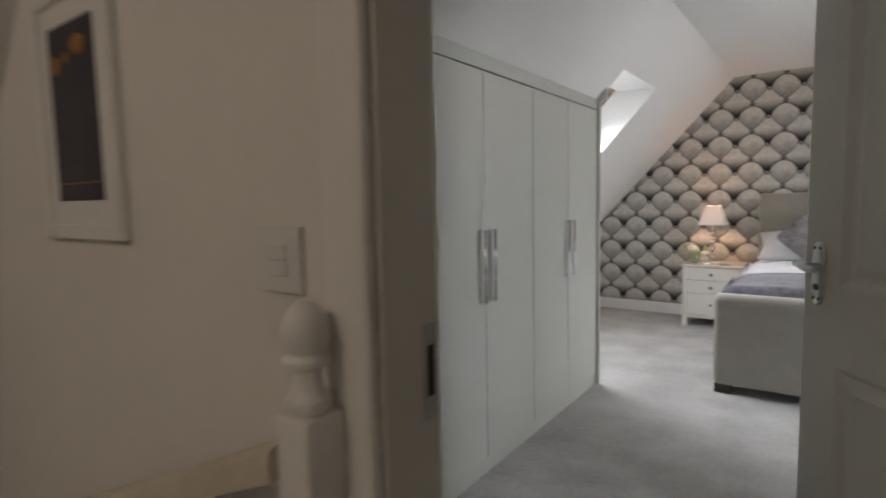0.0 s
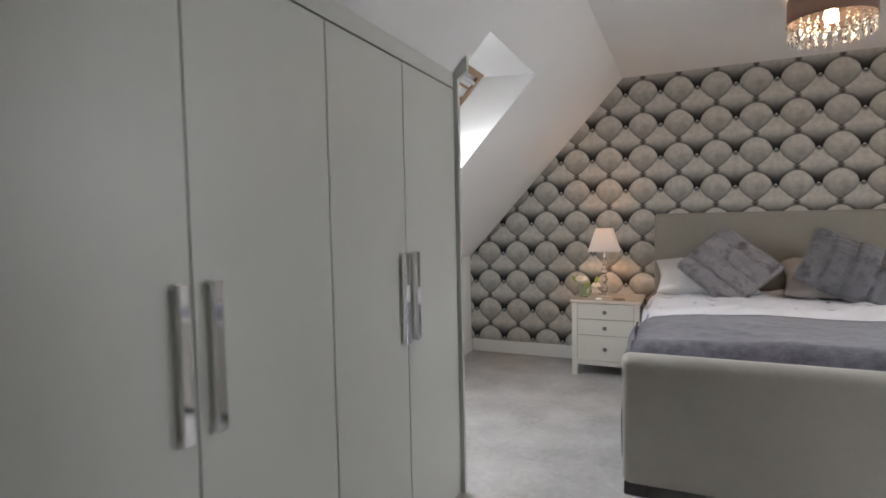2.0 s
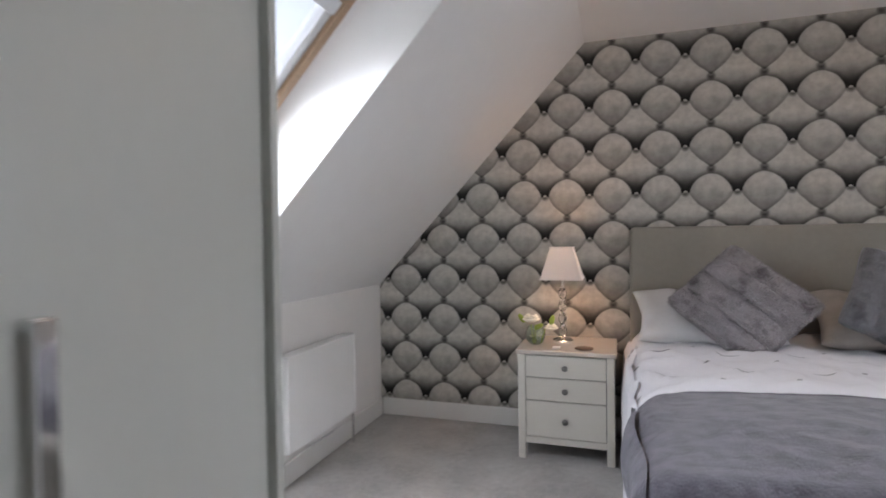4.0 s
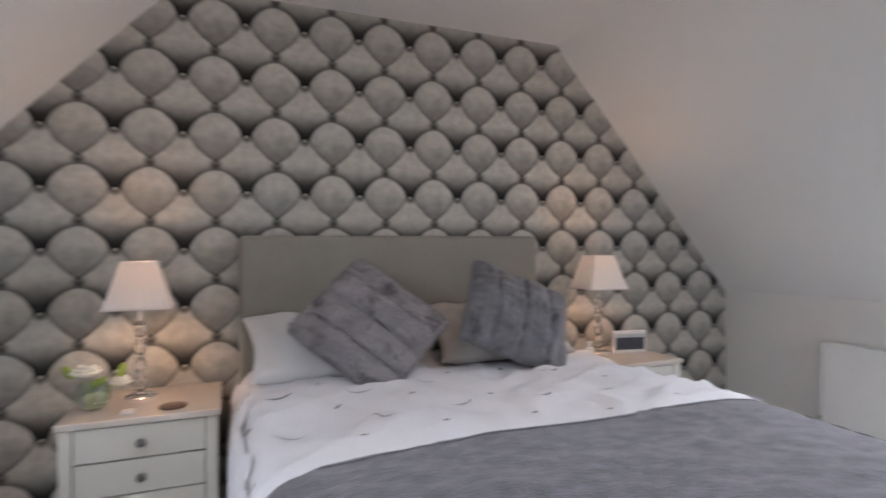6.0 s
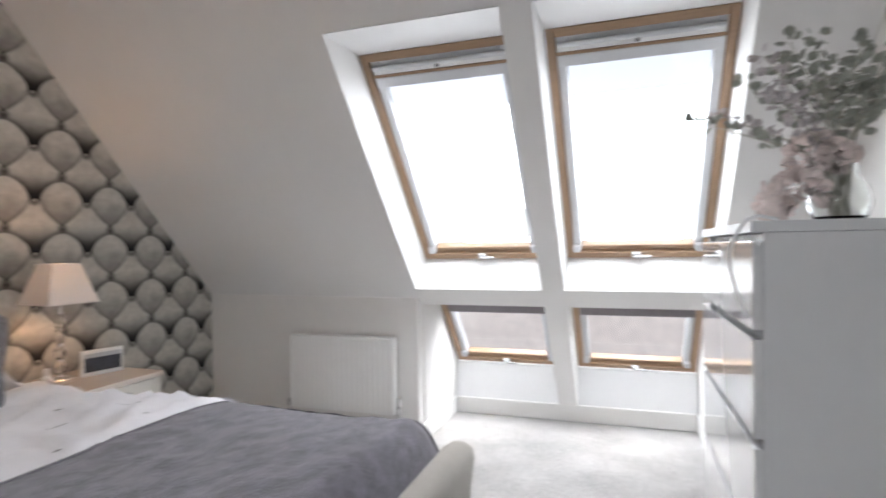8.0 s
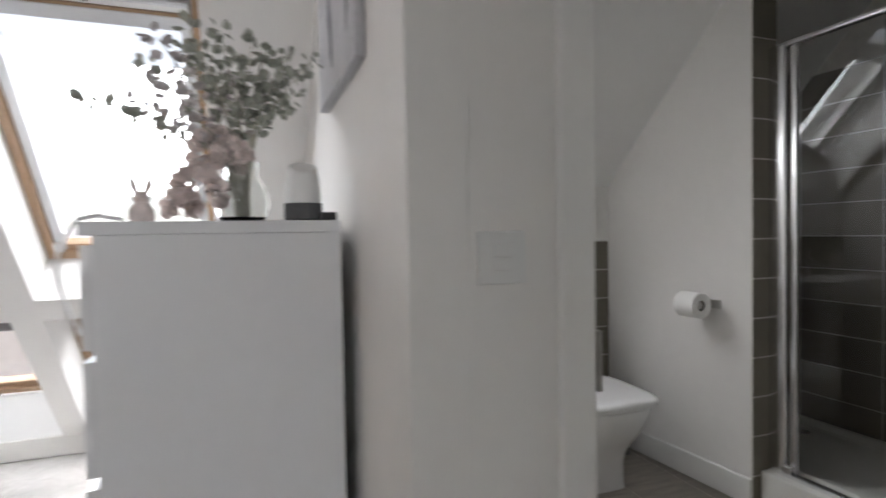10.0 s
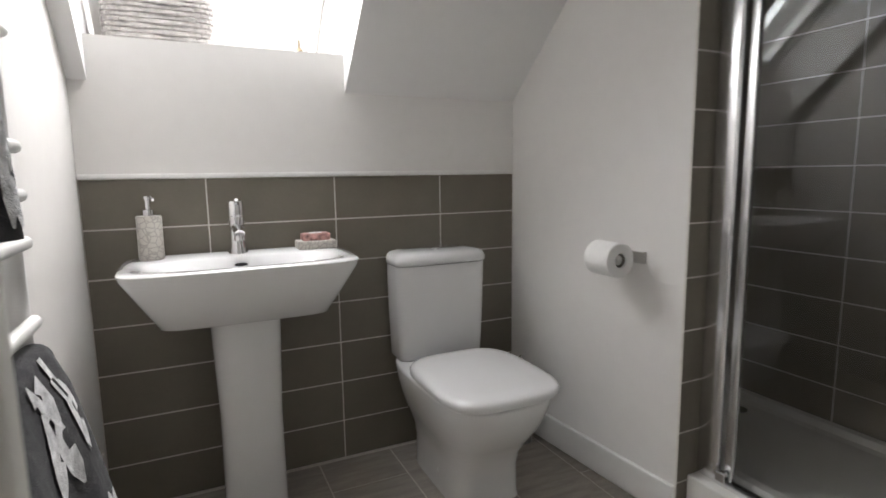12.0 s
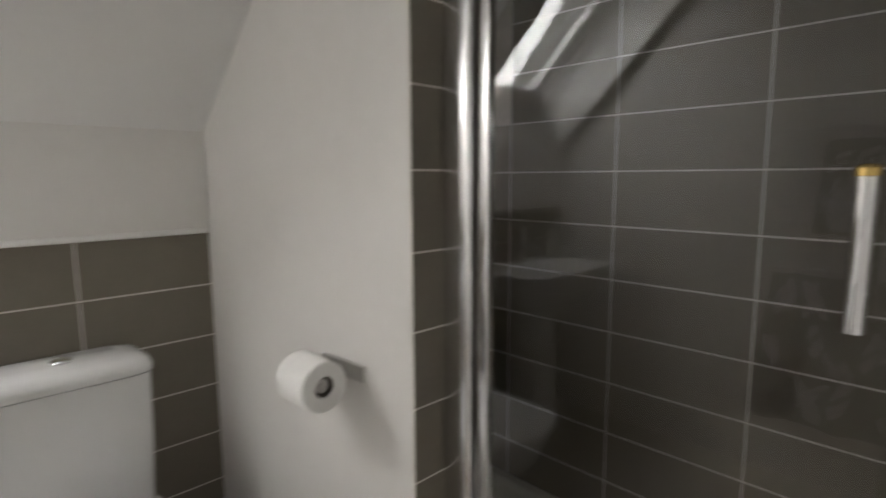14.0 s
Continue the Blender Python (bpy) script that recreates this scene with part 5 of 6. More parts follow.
# ---- landing ----
nw = thing("newel_post", (-0.312, 0.455, 0), "white turned newel post with ball cap", "newel post")
part("post", bmbox(-0.028, 0.028, -0.028, 0.028, -0.2, 1.012, bevel=0.004), GLOSSWHITE, nw)
bm = bmesh.new()
lathe(bm, [(0.023, 1.0125), (0.027, 1.019), (0.027, 1.028), (0.019, 1.036), (0.017, 1.050), (0.018, 1.062), (0.026, 1.068), (0.027, 1.074), (0.021, 1.081), (0.026, 1.094), (0.027, 1.106), (0.023, 1.122), (0.015, 1.135), (0.002, 1.142)], steps=28)
part("cap", bm, GLOSSWHITE, nw, "turned ball cap", smooth=True)
hr = thing("handrail", (0, 0, 0), "worn pale timber handrail sloping down from the newel", "handrail")
bm = bmesh.new()
prof = [(-0.028, -0.02), (0.028, -0.02), (0.030, 0.0), (0.026, 0.016), (0.012, 0.024), (-0.012, 0.024), (-0.026, 0.016), (-0.030, 0.0)]
loft(bm, [[(x, 0.444 + a, z + b) for a, b in prof] for x, z in ((-0.341, 0.952), (-1.5, 0.44))])
part("rail", bm, OAK, hr, smooth=40)
for k in range(7):
    x = -0.50 - k * 0.12
    z = 0.955 - (-0.379 - x) * 0.462
    part("spindle", bmbox(x - 0.012, x + 0.012, 0.432, 0.456, -0.01, z - 0.012), GLOSSWHITE, hr)
lp = thing("framed_picture", (0, 0, 0), "white-framed dark print with orange and blue patches", "picture")
for x0, x1, z0, z1 in ((-1.128, -1.100, 1.190, 1.655), (-0.832, -0.804, 1.190, 1.655), (-1.0995, -0.8325, 1.190, 1.218), (-1.0995, -0.8325, 1.627, 1.655)):
    part("frame", bmbox(x0, x1, 0.482, 0.499, z0, z1, bevel=0.003), GLOSSWHITE, lp)
part("mount", bmbox(-1.0995, -0.8325, 0.490, 0.497, 1.2185, 1.6265), PAPER, lp, "white card mount")
DARKART = material("dark_print", (0.035, 0.032, 0.045), 0.5, vary=0.5, scale=14)
art = part("print", bmbox(-1.065, -0.872, 0.4885, 0.4897, 1.262, 1.585), DARKART, lp, "dark print")
ORANGE = material("orange_print_patch", (0.35, 0.16, 0.04), 0.6, vary=0.5, scale=40)
for x, z, w, h in ((-1.035, 1.515, 0.018, 0.018), (-0.935, 1.54, 0.03, 0.018), (-0.99, 1.525, 0.014, 0.01)):
    part("patch", shape([(p[0], p[1]) for p in superring(x, z, 0, w, h, 2.0, 14)], "y", 0.4876, 0.4884), ORANGE, art)
part("rule", bmbox(-1.06, -0.877, 0.4876, 0.4884, 1.293, 1.296), ORANGE, art)
# added fill lamp, out of view, that brightens the landing
ll = thing("added_landing_lamp", (-0.7, -1.2, ZC), "unseen ceiling lamp added to brighten the landing", "ceiling light")
bm = bmesh.new()
lathe(bm, [(0.004, -0.09), (0.08, -0.075), (0.13, -0.035), (0.14, -0.004)], steps=32)
part("diffuser", bm, glow("fill_lamp_glow", (1.0, 0.80, 0.62), 0.7), ll, "glowing cover of the added lamp", smooth=True)
lamp("landing_fill", "POINT", Matrix.Translation((-0.7, -1.2, ZC - 0.16)), 4.6, (1.0, 0.84, 0.66), radius=0.12)

# ---- ensuite things ----
basin = thing("wash_basin", (EX, 1.955, 0), "white ceramic pedestal basin, broad and shallow", "wash basin")
# local x is measured from the wall towards the room (negative), y along the wall
bm = bmesh.new()
N = 48


def basin_ring(z, front, halfw, back, power):
    cx, a = -(front + back) / 2, (front - back) / 2
    ring = superring(cx, 0, z, a, halfw, power, N)
    # straight back against the wall
    return [(min(x, -back), y, zz) for x, y, zz in ring]


outer = [basin_ring(0.700, 0.33, 0.238, 0.012, 8), basin_ring(0.708, 0.355, 0.255, 0.012, 7.5), basin_ring(0.79, 0.402, 0.300, 0.012, 7), basin_ring(0.866, 0.434, 0.345, 0.012, 6.5), basin_ring(0.884, 0.440, 0.350, 0.012, 6.2), basin_ring(0.889, 0.436, 0.346, 0.014, 6.2)]
inner = [basin_ring(0.889, 0.405, 0.300, 0.125, 3.2), basin_ring(0.880, 0.395, 0.290, 0.135, 3.0), basin_ring(0.820, 0.345, 0.225, 0.165, 2.8), basin_ring(0.780, 0.290, 0.12, 0.20, 2.4)]
loft(bm, outer + inner)
part("bowl", bm, CERAMIC, basin, smooth=55)
bm = bmesh.new()
loft(bm, [superring(-0.155, 0, z, a, b, 3.5, 32) for z, a, b in ((0.0, 0.100, 0.106), (0.02, 0.098, 0.104), (0.35, 0.096, 0.102), (0.704, 0.102, 0.114))])
part("pedestal", bm, CERAMIC, basin, "tapered ceramic pedestal", smooth=55)
bm = bmesh.new()
loft(bm, [[(-0.150 + 0.0, y, 0.858 + z) for y, z in [(0.022 * math.cos(t), 0.006 * math.sin(t)) for t in [2 * math.pi * k / 16 for k in range(16)]]],
          [(-0.146, y, 0.858 + z) for y, z in [(0.022 * math.cos(t), 0.006 * math.sin(t)) for t in [2 * math.pi * k / 16 for k in range(16)]]]])
part("overflow", bm, BLACK, basin, "dark overflow slot")
tap = thing("tap", Matrix.Translation((EX - 0.075, 1.957, 0.889)) @ Matrix.Diagonal((1.2, 1.2, 1.06, 1)), "chrome single-lever basin mixer", "tap")
bm = bmesh.new()
lathe(bm, [(0.027, 0), (0.0265, 0.006), (0.022, 0.03), (0.020, 0.075), (0.023, 0.105), (0.023, 0.12)], steps=28)
part("body", bm, CHROME, tap, smooth=True)
bm = bmesh.new()
tube(bm, [(-0.012, 0, 0.085), (-0.06, 0, 0.082), (-0.095, 0, 0.072)], [0.016, 0.015, 0.014], 16)
lathe(bm, [(0.0145, 0), (0.0145, 0.016)], centre=(-0.093, 0, 0.052), steps=16)
part("spout", bm, CHROME, tap, smooth=True)
bm = bmesh.new()
lathe(bm, [(0.022, 0.1205), (0.023, 0.126), (0.023, 0.160), (0.020, 0.170), (0.003, 0.172)], steps=28)
tube(bm, [(-0.015, 0, 0.158), (-0.045, 0, 0.176)], [0.006, 0.005], 10)
part("lever", bm, CHROME, tap, smooth=True)
sd = thing("soap_dispenser", Matrix.Translation((EX - 0.095, 2.222, 0.889)) @ Matrix.Scale(1.08, 4), "mottled grey soap dispenser with chrome pump", "soap dispenser")
TRELLIS = material("trellis_grey_ceramic", (0.52, 0.49, 0.45), 0.35, vary=0.15, scale=30)
wv = TRELLIS.node_tree.nodes.new("ShaderNodeTexVoronoi")
wv.feature = "DISTANCE_TO_EDGE"
wv.inputs["Scale"].default_value = 55
wr = TRELLIS.node_tree.nodes.new("ShaderNodeMapRange")
wr.inputs[1].default_value, wr.inputs[2].default_value, wr.inputs[3].default_value, wr.inputs[4].default_value = 0.04, 0.12, 0.5, 1.15
wm = TRELLIS.node_tree.nodes.new("ShaderNodeMixRGB")
wm.inputs[1].default_value, wm.inputs[2].default_value = (0.24, 0.22, 0.20, 1), (0.60, 0.57, 0.52, 1)
tl_ = TRELLIS.node_tree.links
tl_.new(TRELLIS.node_tree.nodes["Texture Coordinate"].outputs["Object"], wv.inputs["Vector"])
tl_.new(wv.outputs["Distance"], wr.inputs[0])
tl_.new(wr.outputs[0], wm.inputs[0])
tl_.new(wm.outputs[0], TRELLIS.node_tree.nodes["Principled BSDF"].inputs["Base Color"])
bm = bmesh.new()
lathe(bm, [(0.033, 0), (0.035, 0.004), (0.035, 0.128), (0.033, 0.132), (0.014, 0.1325)], steps=32)
part("bottle", bm, TRELLIS, sd, "trellis-patterned body", smooth=True)
bm = bmesh.new()
lathe(bm, [(0.016, 0.133), (0.016, 0.150), (0.007, 0.152), (0.007, 0.178), (0.010, 0.179), (0.010, 0.190), (0.003, 0.192)], steps=20)
tube(bm, [(0, 0, 0.186), (-0.03, -0.012, 0.187), (-0.042, -0.017, 0.180)], 0.0042, 8)
part("pump", bm, CHROME, sd, "chrome pump", smooth=True)
dish = thing("soap_dish", (EX - 0.088, 1.69, 0.889), "mottled grey soap dish with wrapped pink soap", "soap dish")
bm = bmesh.new()
box(bm, -0.040, 0.040, -0.068, 0.068, 0, 0.030, bevel=0.004)
part("dish", bm, TRELLIS, dish)
SOAP = material("patterned_soap_wrap", (0.50, 0.27, 0.24), 0.5, vary=0.9, scale=45)
soap = tagged(finish("soap", bmbox(EX - 0.120, EX - 0.060, 1.640, 1.740, 0.9192, 0.9452, bevel=0.005), SOAP), "wrapped bar of soap with pink floral paper", "soap")
part("label", bmbox(EX - 0.107, EX - 0.073, 1.667, 1.713, 0.9455, 0.9465), PAPER, soap, "white paper label")

# toilet
wc = thing("toilet", Matrix.Translation((EX, 1.210, 0)) @ Matrix.Scale(1.055, 4), "white close-coupled toilet with lid down", "toilet")


def ov(z, front, halfw, back, power=3.2, n=44):
    cx, a = -(front + back) / 2, (front - back) / 2
    return superring(cx, 0, z, a, halfw, power, n)


bm = bmesh.new()
loft(bm, [ov(0.0, 0.530, 0.128, 0.10, 5), ov(0.02, 0.525, 0.125, 0.10, 5), ov(0.12, 0.530, 0.126, 0.09, 4.5), ov(0.17, 0.548, 0.136, 0.07, 4.0), ov(0.22, 0.585, 0.156, 0.04, 3.6), ov(0.28, 0.632, 0.178, 0.02, 3.5), ov(0.34, 0.662, 0.191, 0.012, 3.6), ov(0.385, 0.674, 0.196, 0.012, 3.7), ov(0.392, 0.672, 0.195, 0.012, 3.7), ov(0.396, 0.664, 0.188, 0.014, 3.7)])
part("pan", bm, CERAMIC, wc, smooth=60)
bm = bmesh.new()
loft(bm, [ov(0.3965, 0.668, 0.190, 0.215, 3.8), ov(0.398, 0.676, 0.197, 0.210, 3.8), ov(0.402, 0.676, 0.197, 0.210, 3.8), ov(0.403, 0.668, 0.190, 0.215, 3.8)])
part("seat", bm, SEATPLASTIC, wc, smooth=60)
bm = bmesh.new()
loft(bm, [ov(0.4045, 0.680, 0.198, 0.206, 3.8), ov(0.4065, 0.688, 0.203, 0.202, 3.8), ov(0.419, 0.690, 0.204, 0.200, 3.8), ov(0.430, 0.683, 0.199, 0.206, 3.7), ov(0.436, 0.664, 0.186, 0.222, 3.6), ov(0.439, 0.62, 0.155, 0.25, 3.4), ov(0.440, 0.50, 0.06, 0.35, 3.0)])
part("lid", bm, SEATPLASTIC, wc, "closed rounded lid", smooth=60)
bm = bmesh.new()


def cist(z, d, hw):
    ring = superring(-0.012 - d / 2, 0, z, d / 2, hw, 6, 44)
    return ring


loft(bm, [cist(0.397, 0.142, 0.168), cist(0.405, 0.148, 0.173), cist(0.58, 0.154, 0.180), cist(0.758, 0.160, 0.183)])
part("cistern", bm, CERAMIC, wc, smooth=60)
bm = bmesh.new()
loft(bm, [cist(0.7605, 0.162, 0.184), cist(0.764, 0.166, 0.187), cist(0.780, 0.166, 0.187), cist(0.795, 0.158, 0.181), cist(0.804, 0.140, 0.168), cist(0.807, 0.09, 0.13)])
part("cistern_lid", bm, CERAMIC, wc, smooth=60)
bm = bmesh.new()
lathe(bm, [(0.023, 0.8065), (0.023, 0.811), (0.020, 0.814), (0.003, 0.8145)], centre=(-0.085, 0, 0), steps=24)
part("flush_button", bm, CHROME, wc, "chrome flush button", smooth=True)
for s in (-1, 1):
    bm = bmesh.new()
    lathe(bm, [(0.009, 0), (0.008, 0.003)], steps=14, m=Matrix.Translation((-0.36, s * 0.1265, 0.07)) @ Matrix.Rotation(radians(-90 * s), 4, "X"))
    part("fixing_cap", bm, CERAMIC, wc)
bb = thing("toilet_brush", (2.29, 0.865, 0), "patterned grey toilet brush pot beside the toilet", "toilet brush")
bm = bmesh.new()
lathe(bm, [(0.045, 0), (0.047, 0.005), (0.050, 0.20), (0.047, 0.205)], steps=28)
part("pot", bm, material("grey_weave_pot", (0.16, 0.15, 0.145), 0.6, vary=0.6, scale=80), bb, smooth=True)
bm = bmesh.new()
lathe(bm, [(0.008, 0.205), (0.008, 0.33), (0.011, 0.335), (0.011, 0.38), (0.004, 0.385)], steps=16)
part("brush_handle", bm, CHROME, bb, smooth=True)

# toilet roll on its holder; the partition leans a little
ta = math.atan2(0.068, 0.888)
rollm = Matrix.Translation((1.905, 0.735, 0.852)) @ Matrix.Rotation(ta, 4, "Z")
hold = thing("toilet_roll_holder", rollm, "brushed steel toilet roll holder", "roll holder")
part("plate", bmbox(-0.147, 0.01, 0.0005, 0.009, -0.010, 0.030, bevel=0.001), STEEL, hold)
bm = bmesh.new()
box(bm, -0.012, 0.006, 0.009, 0.112, -0.002, 0.022, bevel=0.002)
tube(bm, [(0.002, 0.102, 0.010), (-0.130, 0.111, 0.010)], 0.009, 12)
part("arm", bm, STEEL, hold)
roll = thing("toilet_roll", rollm @ Matrix.Translation((-0.081, 0.108, 0.010)) @ Matrix.Rotation(radians(-4), 4, "Z") @ Matrix.Rotation(radians(90), 4, "Y"), "white toilet roll on a steel holder", "toilet roll")
bm = bmesh.new()
lathe(bm, [(0.0245, -0.057), (0.055, -0.057), (0.058, -0.054), (0.058, 0.054), (0.055, 0.057), (0.0245, 0.057), (0.0245, -0.057)], steps=40, close=False)
part("paper", bm, PAPER, roll, smooth=True)
bm = bmesh.new()
lathe(bm, [(0.0243, -0.051), (0.0243, 0.051), (0.023, 0.051), (0.023, -0.051), (0.0243, -0.051)], steps=28, close=False)
part("core", bm, material("card_core", (0.16, 0.14, 0.12), 0.9), roll, smooth=True)
bm = bmesh.new()
lathe(bm, [(0.0, -0.046), (0.0165, -0.046), (0.0165, -0.036), (0.0, -0.036)], steps=24, close=False)
part("end_cap", bm, STEEL, roll, "steel end cap", smooth=True)

# basket and bottles on the sill
bk = thing("wicker_basket", (2.635, 2.148, 1.602), "pale grey woven basket on the window sill", "basket")
bm = bmesh.new()
for k in range(10):
    z = 0.004 + k * 0.0165
    ring = superring(0, 0, z, 0.075, 0.165, 6, 84)
    pts = []
    for i, (x, y, zz) in enumerate(ring):
        o = 0.004 if (i // 2 + k) % 2 else -0.003
        d = math.hypot(x, y)
        pts.append((x + o * x / d, y + o * y / d, zz))
    tube(bm, pts + [pts[0]], 0.0085, 6)
part("weave", bm, BASKET, bk, "woven sides", smooth=True)
bm = bmesh.new()
loft(bm, [superring(0, 0, 0.165, 0.076, 0.167, 6, 40), superring(0, 0, 0.182, 0.080, 0.171, 6, 40), superring(0, 0, 0.186, 0.070, 0.16, 6, 40)])
part("rim", bm, LINEN, bk, "white cloth lining", smooth=True)
part("base", bmbox(-0.068, 0.068, -0.158, 0.158, 0.0005, 0.006), BASKET, bk)
b = thing("bottle", (2.62, 1.675, 1.602), "tiny amber perfume bottle with a dull gold cap", "bottle")
bm = bmesh.new()
lathe(bm, [(0.013, 0), (0.014, 0.003), (0.014, 0.030), (0.006, 0.037)], steps=18)
part("body", bm, material("bottle_tint", (0.42, 0.33, 0.22), 0.2, vary=0.1), b, smooth=True)
bm = bmesh.new()
lathe(bm, [(0.006, 0.0372), (0.006, 0.068), (0.002, 0.070)], steps=14)
part("cap", bm, material("dull_gold", (0.34, 0.28, 0.20), 0.35, 0.8), b, smooth=True)

# heated towel rail with two towels
tr = thing("towel_radiator", (0, 0, 0), "white ladder towel radiator on the side wall", "towel radiator")
for x in (0.86, 1.41):
    bm = bmesh.new()
    tube(bm, [(x, 2.345, 0.35), (x, 2.345, 1.62)], 0.016, 14)
    part("upright", bm, RADIATOR, tr, smooth=True)
    for z in (0.45, 1.5):
        bm = bmesh.new()
        tube(bm, [(x, 2.361, z), (x, 2.4195, z)], 0.012, 10)
        part("bracket", bm, RADIATOR, tr, smooth=True)
for z in (0.42, 0.49, 0.56, 0.63, 0.80, 0.87, 0.94, 1.06, 1.13, 1.20, 1.36, 1.43, 1.50, 1.57):
    bm = bmesh.new()
    tube(bm, [(0.86, 2.326, z), (1.41, 2.326, z)], 0.0105, 10)
    part("rung", bm, RADIATOR, tr, smooth=True)
TOWEL = material("grey_towel_pile", (0.075, 0.075, 0.08), 0.98, vary=0.4, scale=60, bump=1.0, bump_scale=500, sheen=0.08, spec=0.1)
TOWELW = material("white_towel_motif", (0.72, 0.72, 0.73), 0.98, vary=0.45, scale=70, bump=1.0, bump_scale=500, sheen=0.1)


def towel(z_top, z_front, z_back, x0, x1, seed, out=0.085):
    """A towel folded over a rung: front and back falls with soft folds."""
    bm = bmesh.new()
    grid = []
    fall = [(2.338, z_back + (z_top - z_back) * k / 8) for k in range(8)]
    bow = [(2.326 + 0.020 * math.cos(t), z_top + 0.020 * math.sin(t)) for t in [math.pi * k / 8 for k in range(9)]]
    front = [(2.302 - out * (k / 14) ** 0.8, z_top - (z_top - z_front) * k / 14) for k in range(1, 15)]
    line = fall + bow + front
    nx = 26
    for i in range(nx + 1):
        x = x0 + (x1 - x0) * i / nx
        row = []
        for k, (y, z) in enumerate(line):
            g = max(0, k - 17) / 14
            spread = (x - (x0 + x1) / 2) * 0.18 * g
            f = 0.014 * math.sin(x * 38 + seed + 1.5 * noise.noise(Vector((x * 5, z * 3, seed)))) * (0.3 + g)
            row.append(bm.verts.new((x + spread, y - (abs(f) + f if k > 16 else 0), z + 0.01 * noise.noise(Vector((x * 9, z * 4, seed))))))
        grid.append(row)
    for p, q in zip(grid, grid[1:]):
        for k in range(len(line) - 1):
            bm.faces.new((p[k], p[k + 1], q[k + 1], q[k]))
    bmesh.ops.recalc_face_normals(bm, faces=bm.faces)
    ob = finish("towel", bm, TOWEL, smooth=80)
    md = ob.modifiers.new("thickness", "SOLIDIFY")
    md.thickness, md.offset = 0.010, 0
    tagged(ob, "charcoal towel with white leaf motif over the rail", "towel", "towels on the rail")
    bpy.context.view_layer.update()
    tree = BVHTree.FromObject(ob, bpy.context.evaluated_depsgraph_get())
    rg = random.Random(int(seed))
    for k in range(24):
        cx, cz = rg.uniform(x0 + 0.03, x1 - 0.03), rg.uniform(z_front + 0.05, z_top - 0.03)
        lean, long, wide = rg.uniform(-0.8, 0.8), rg.uniform(0.04, 0.085), rg.uniform(0.012, 0.026)
        bm = bmesh.new()
        rows = []
        for a in range(7):
            t = a / 6 - 0.5
            pair = []
            for s in (-1, -0.3, 0.3, 1):
                w = wide * (1 - (2 * t) ** 2) ** 0.6 + 0.002
                px = cx + math.sin(lean) * t * long * 2 + math.cos(lean) * s * w
                pz = cz + math.cos(lean) * t * long * 2 - math.sin(lean) * s * w
                hit = tree.ray_cast(Vector((px, 1.9, pz)), Vector((0, 1, 0)))
                pair.append(None if hit[0] is None else hit[0] - Vector((0, 0.003, 0)))
            rows.append(pair)
        made = {}
        for a in range(6):
            for s in range(3):
                if (a + s) % 5 == 4:
                    continue
                q = [(a, s), (a, s + 1), (a + 1, s + 1), (a + 1, s)]
                if any(rows[i][j] is None for i, j in q):
                    continue
                for i, j in q:
                    if (i, j) not in made:
                        made[i, j] = bm.verts.new(rows[i][j])
                bm.faces.new([made[c] for c in q])
        if made:
            part("motif", bm, TOWELW, ob, "white leaf motif", smooth=True)
        else:
            bm.free()
    return ob


towel(0.892, 0.34, 0.60, 0.90, 1.385, 3.0, 0.10)
towel(1.43, 1.09, 1.20, 0.98, 1.235, 9.0, 0.0)

# shower
en = thing("shower_enclosure", (0, 0, 0), "framed glass shower door with chrome profiles", "shower enclosure")
SY = 0.607
for x0, x1, y0, y1, z0, z1, nm in ((1.520, 1.6025, SY - 0.024, SY + 0.022, 0.15, 1.98, "wall_profile"), (1.478, 1.506, SY - 0.012, SY + 0.012, 0.17, 1.96, "door_stile"), (0.775, 0.81, SY - 0.018, SY + 0.02, 0.15, 1.98, "wall_profile"), (0.812, 1.5375, SY - 0.016, SY + 0.02, 1.962, 1.98, "head_profile"), (0.812, 1.5375, SY - 0.018, SY + 0.022, 0.15, 0.168, "sill_profile")):
    part(nm, bmbox(x0, x1, y0, y1, z0, z1, bevel=0.012 if nm == "wall_profile" else 0.004, segments=4), POLISHED, en, "polished chrome profile", smooth=50)
pane = part("door_pane", bmbox(0.835, 1.4775, SY - 0.003, SY + 0.003, 0.170, 1.958), SHOWERGLASS, en, "clear glass door")
pane.visible_shadow = False
bm = bmesh.new()
tube(bm, [(0.872, 0.647, 1.13), (0.872, 0.647, 1.318)], 0.0125, 16)
h = part("handle", bm, CHROME, en, "chrome bar handle", smooth=True)
bm = bmesh.new()
lathe(bm, [(0.014, 1.3185), (0.014, 1.328), (0.010, 1.332), (0.002, 1.333)], centre=(0.872, 0.647, 0), steps=18)
part("handle_cap", bm, BRASS, h, "brass end cap", smooth=True)
bm = bmesh.new()
for z in (1.16, 1.29):
    tube(bm, [(0.872, 0.637, z), (0.872, 0.6105, z)], 0.006, 10)
part("handle_post", bm, CHROME, h)
bm = bmesh.new()
box(bm, 1.485, 1.52, 0.622, 0.644, 0.169, 0.205, bevel=0.004)
part("pivot", bm, CHROME, en, "chrome pivot block")
tray = thing("shower_tray", (0, 0, 0), "white acrylic shower tray with low rim", "shower tray")
bm = bmesh.new()
x0, x1, y0, y1 = 0.772, 2.49, -0.124, 0.562
rows = []
for k, z in ((0, 0.0), (0, 0.158), (0.006, 0.168), (0.040, 0.168), (0.060, 0.148), (0.085, 0.142)):
    rows.append([(x0 + k, y0 + k, z), (x1 - k, y0 + k, z), (x1 - k, y1 - k, z), (x0 + k, y1 - k, z)])
loft(bm, rows)
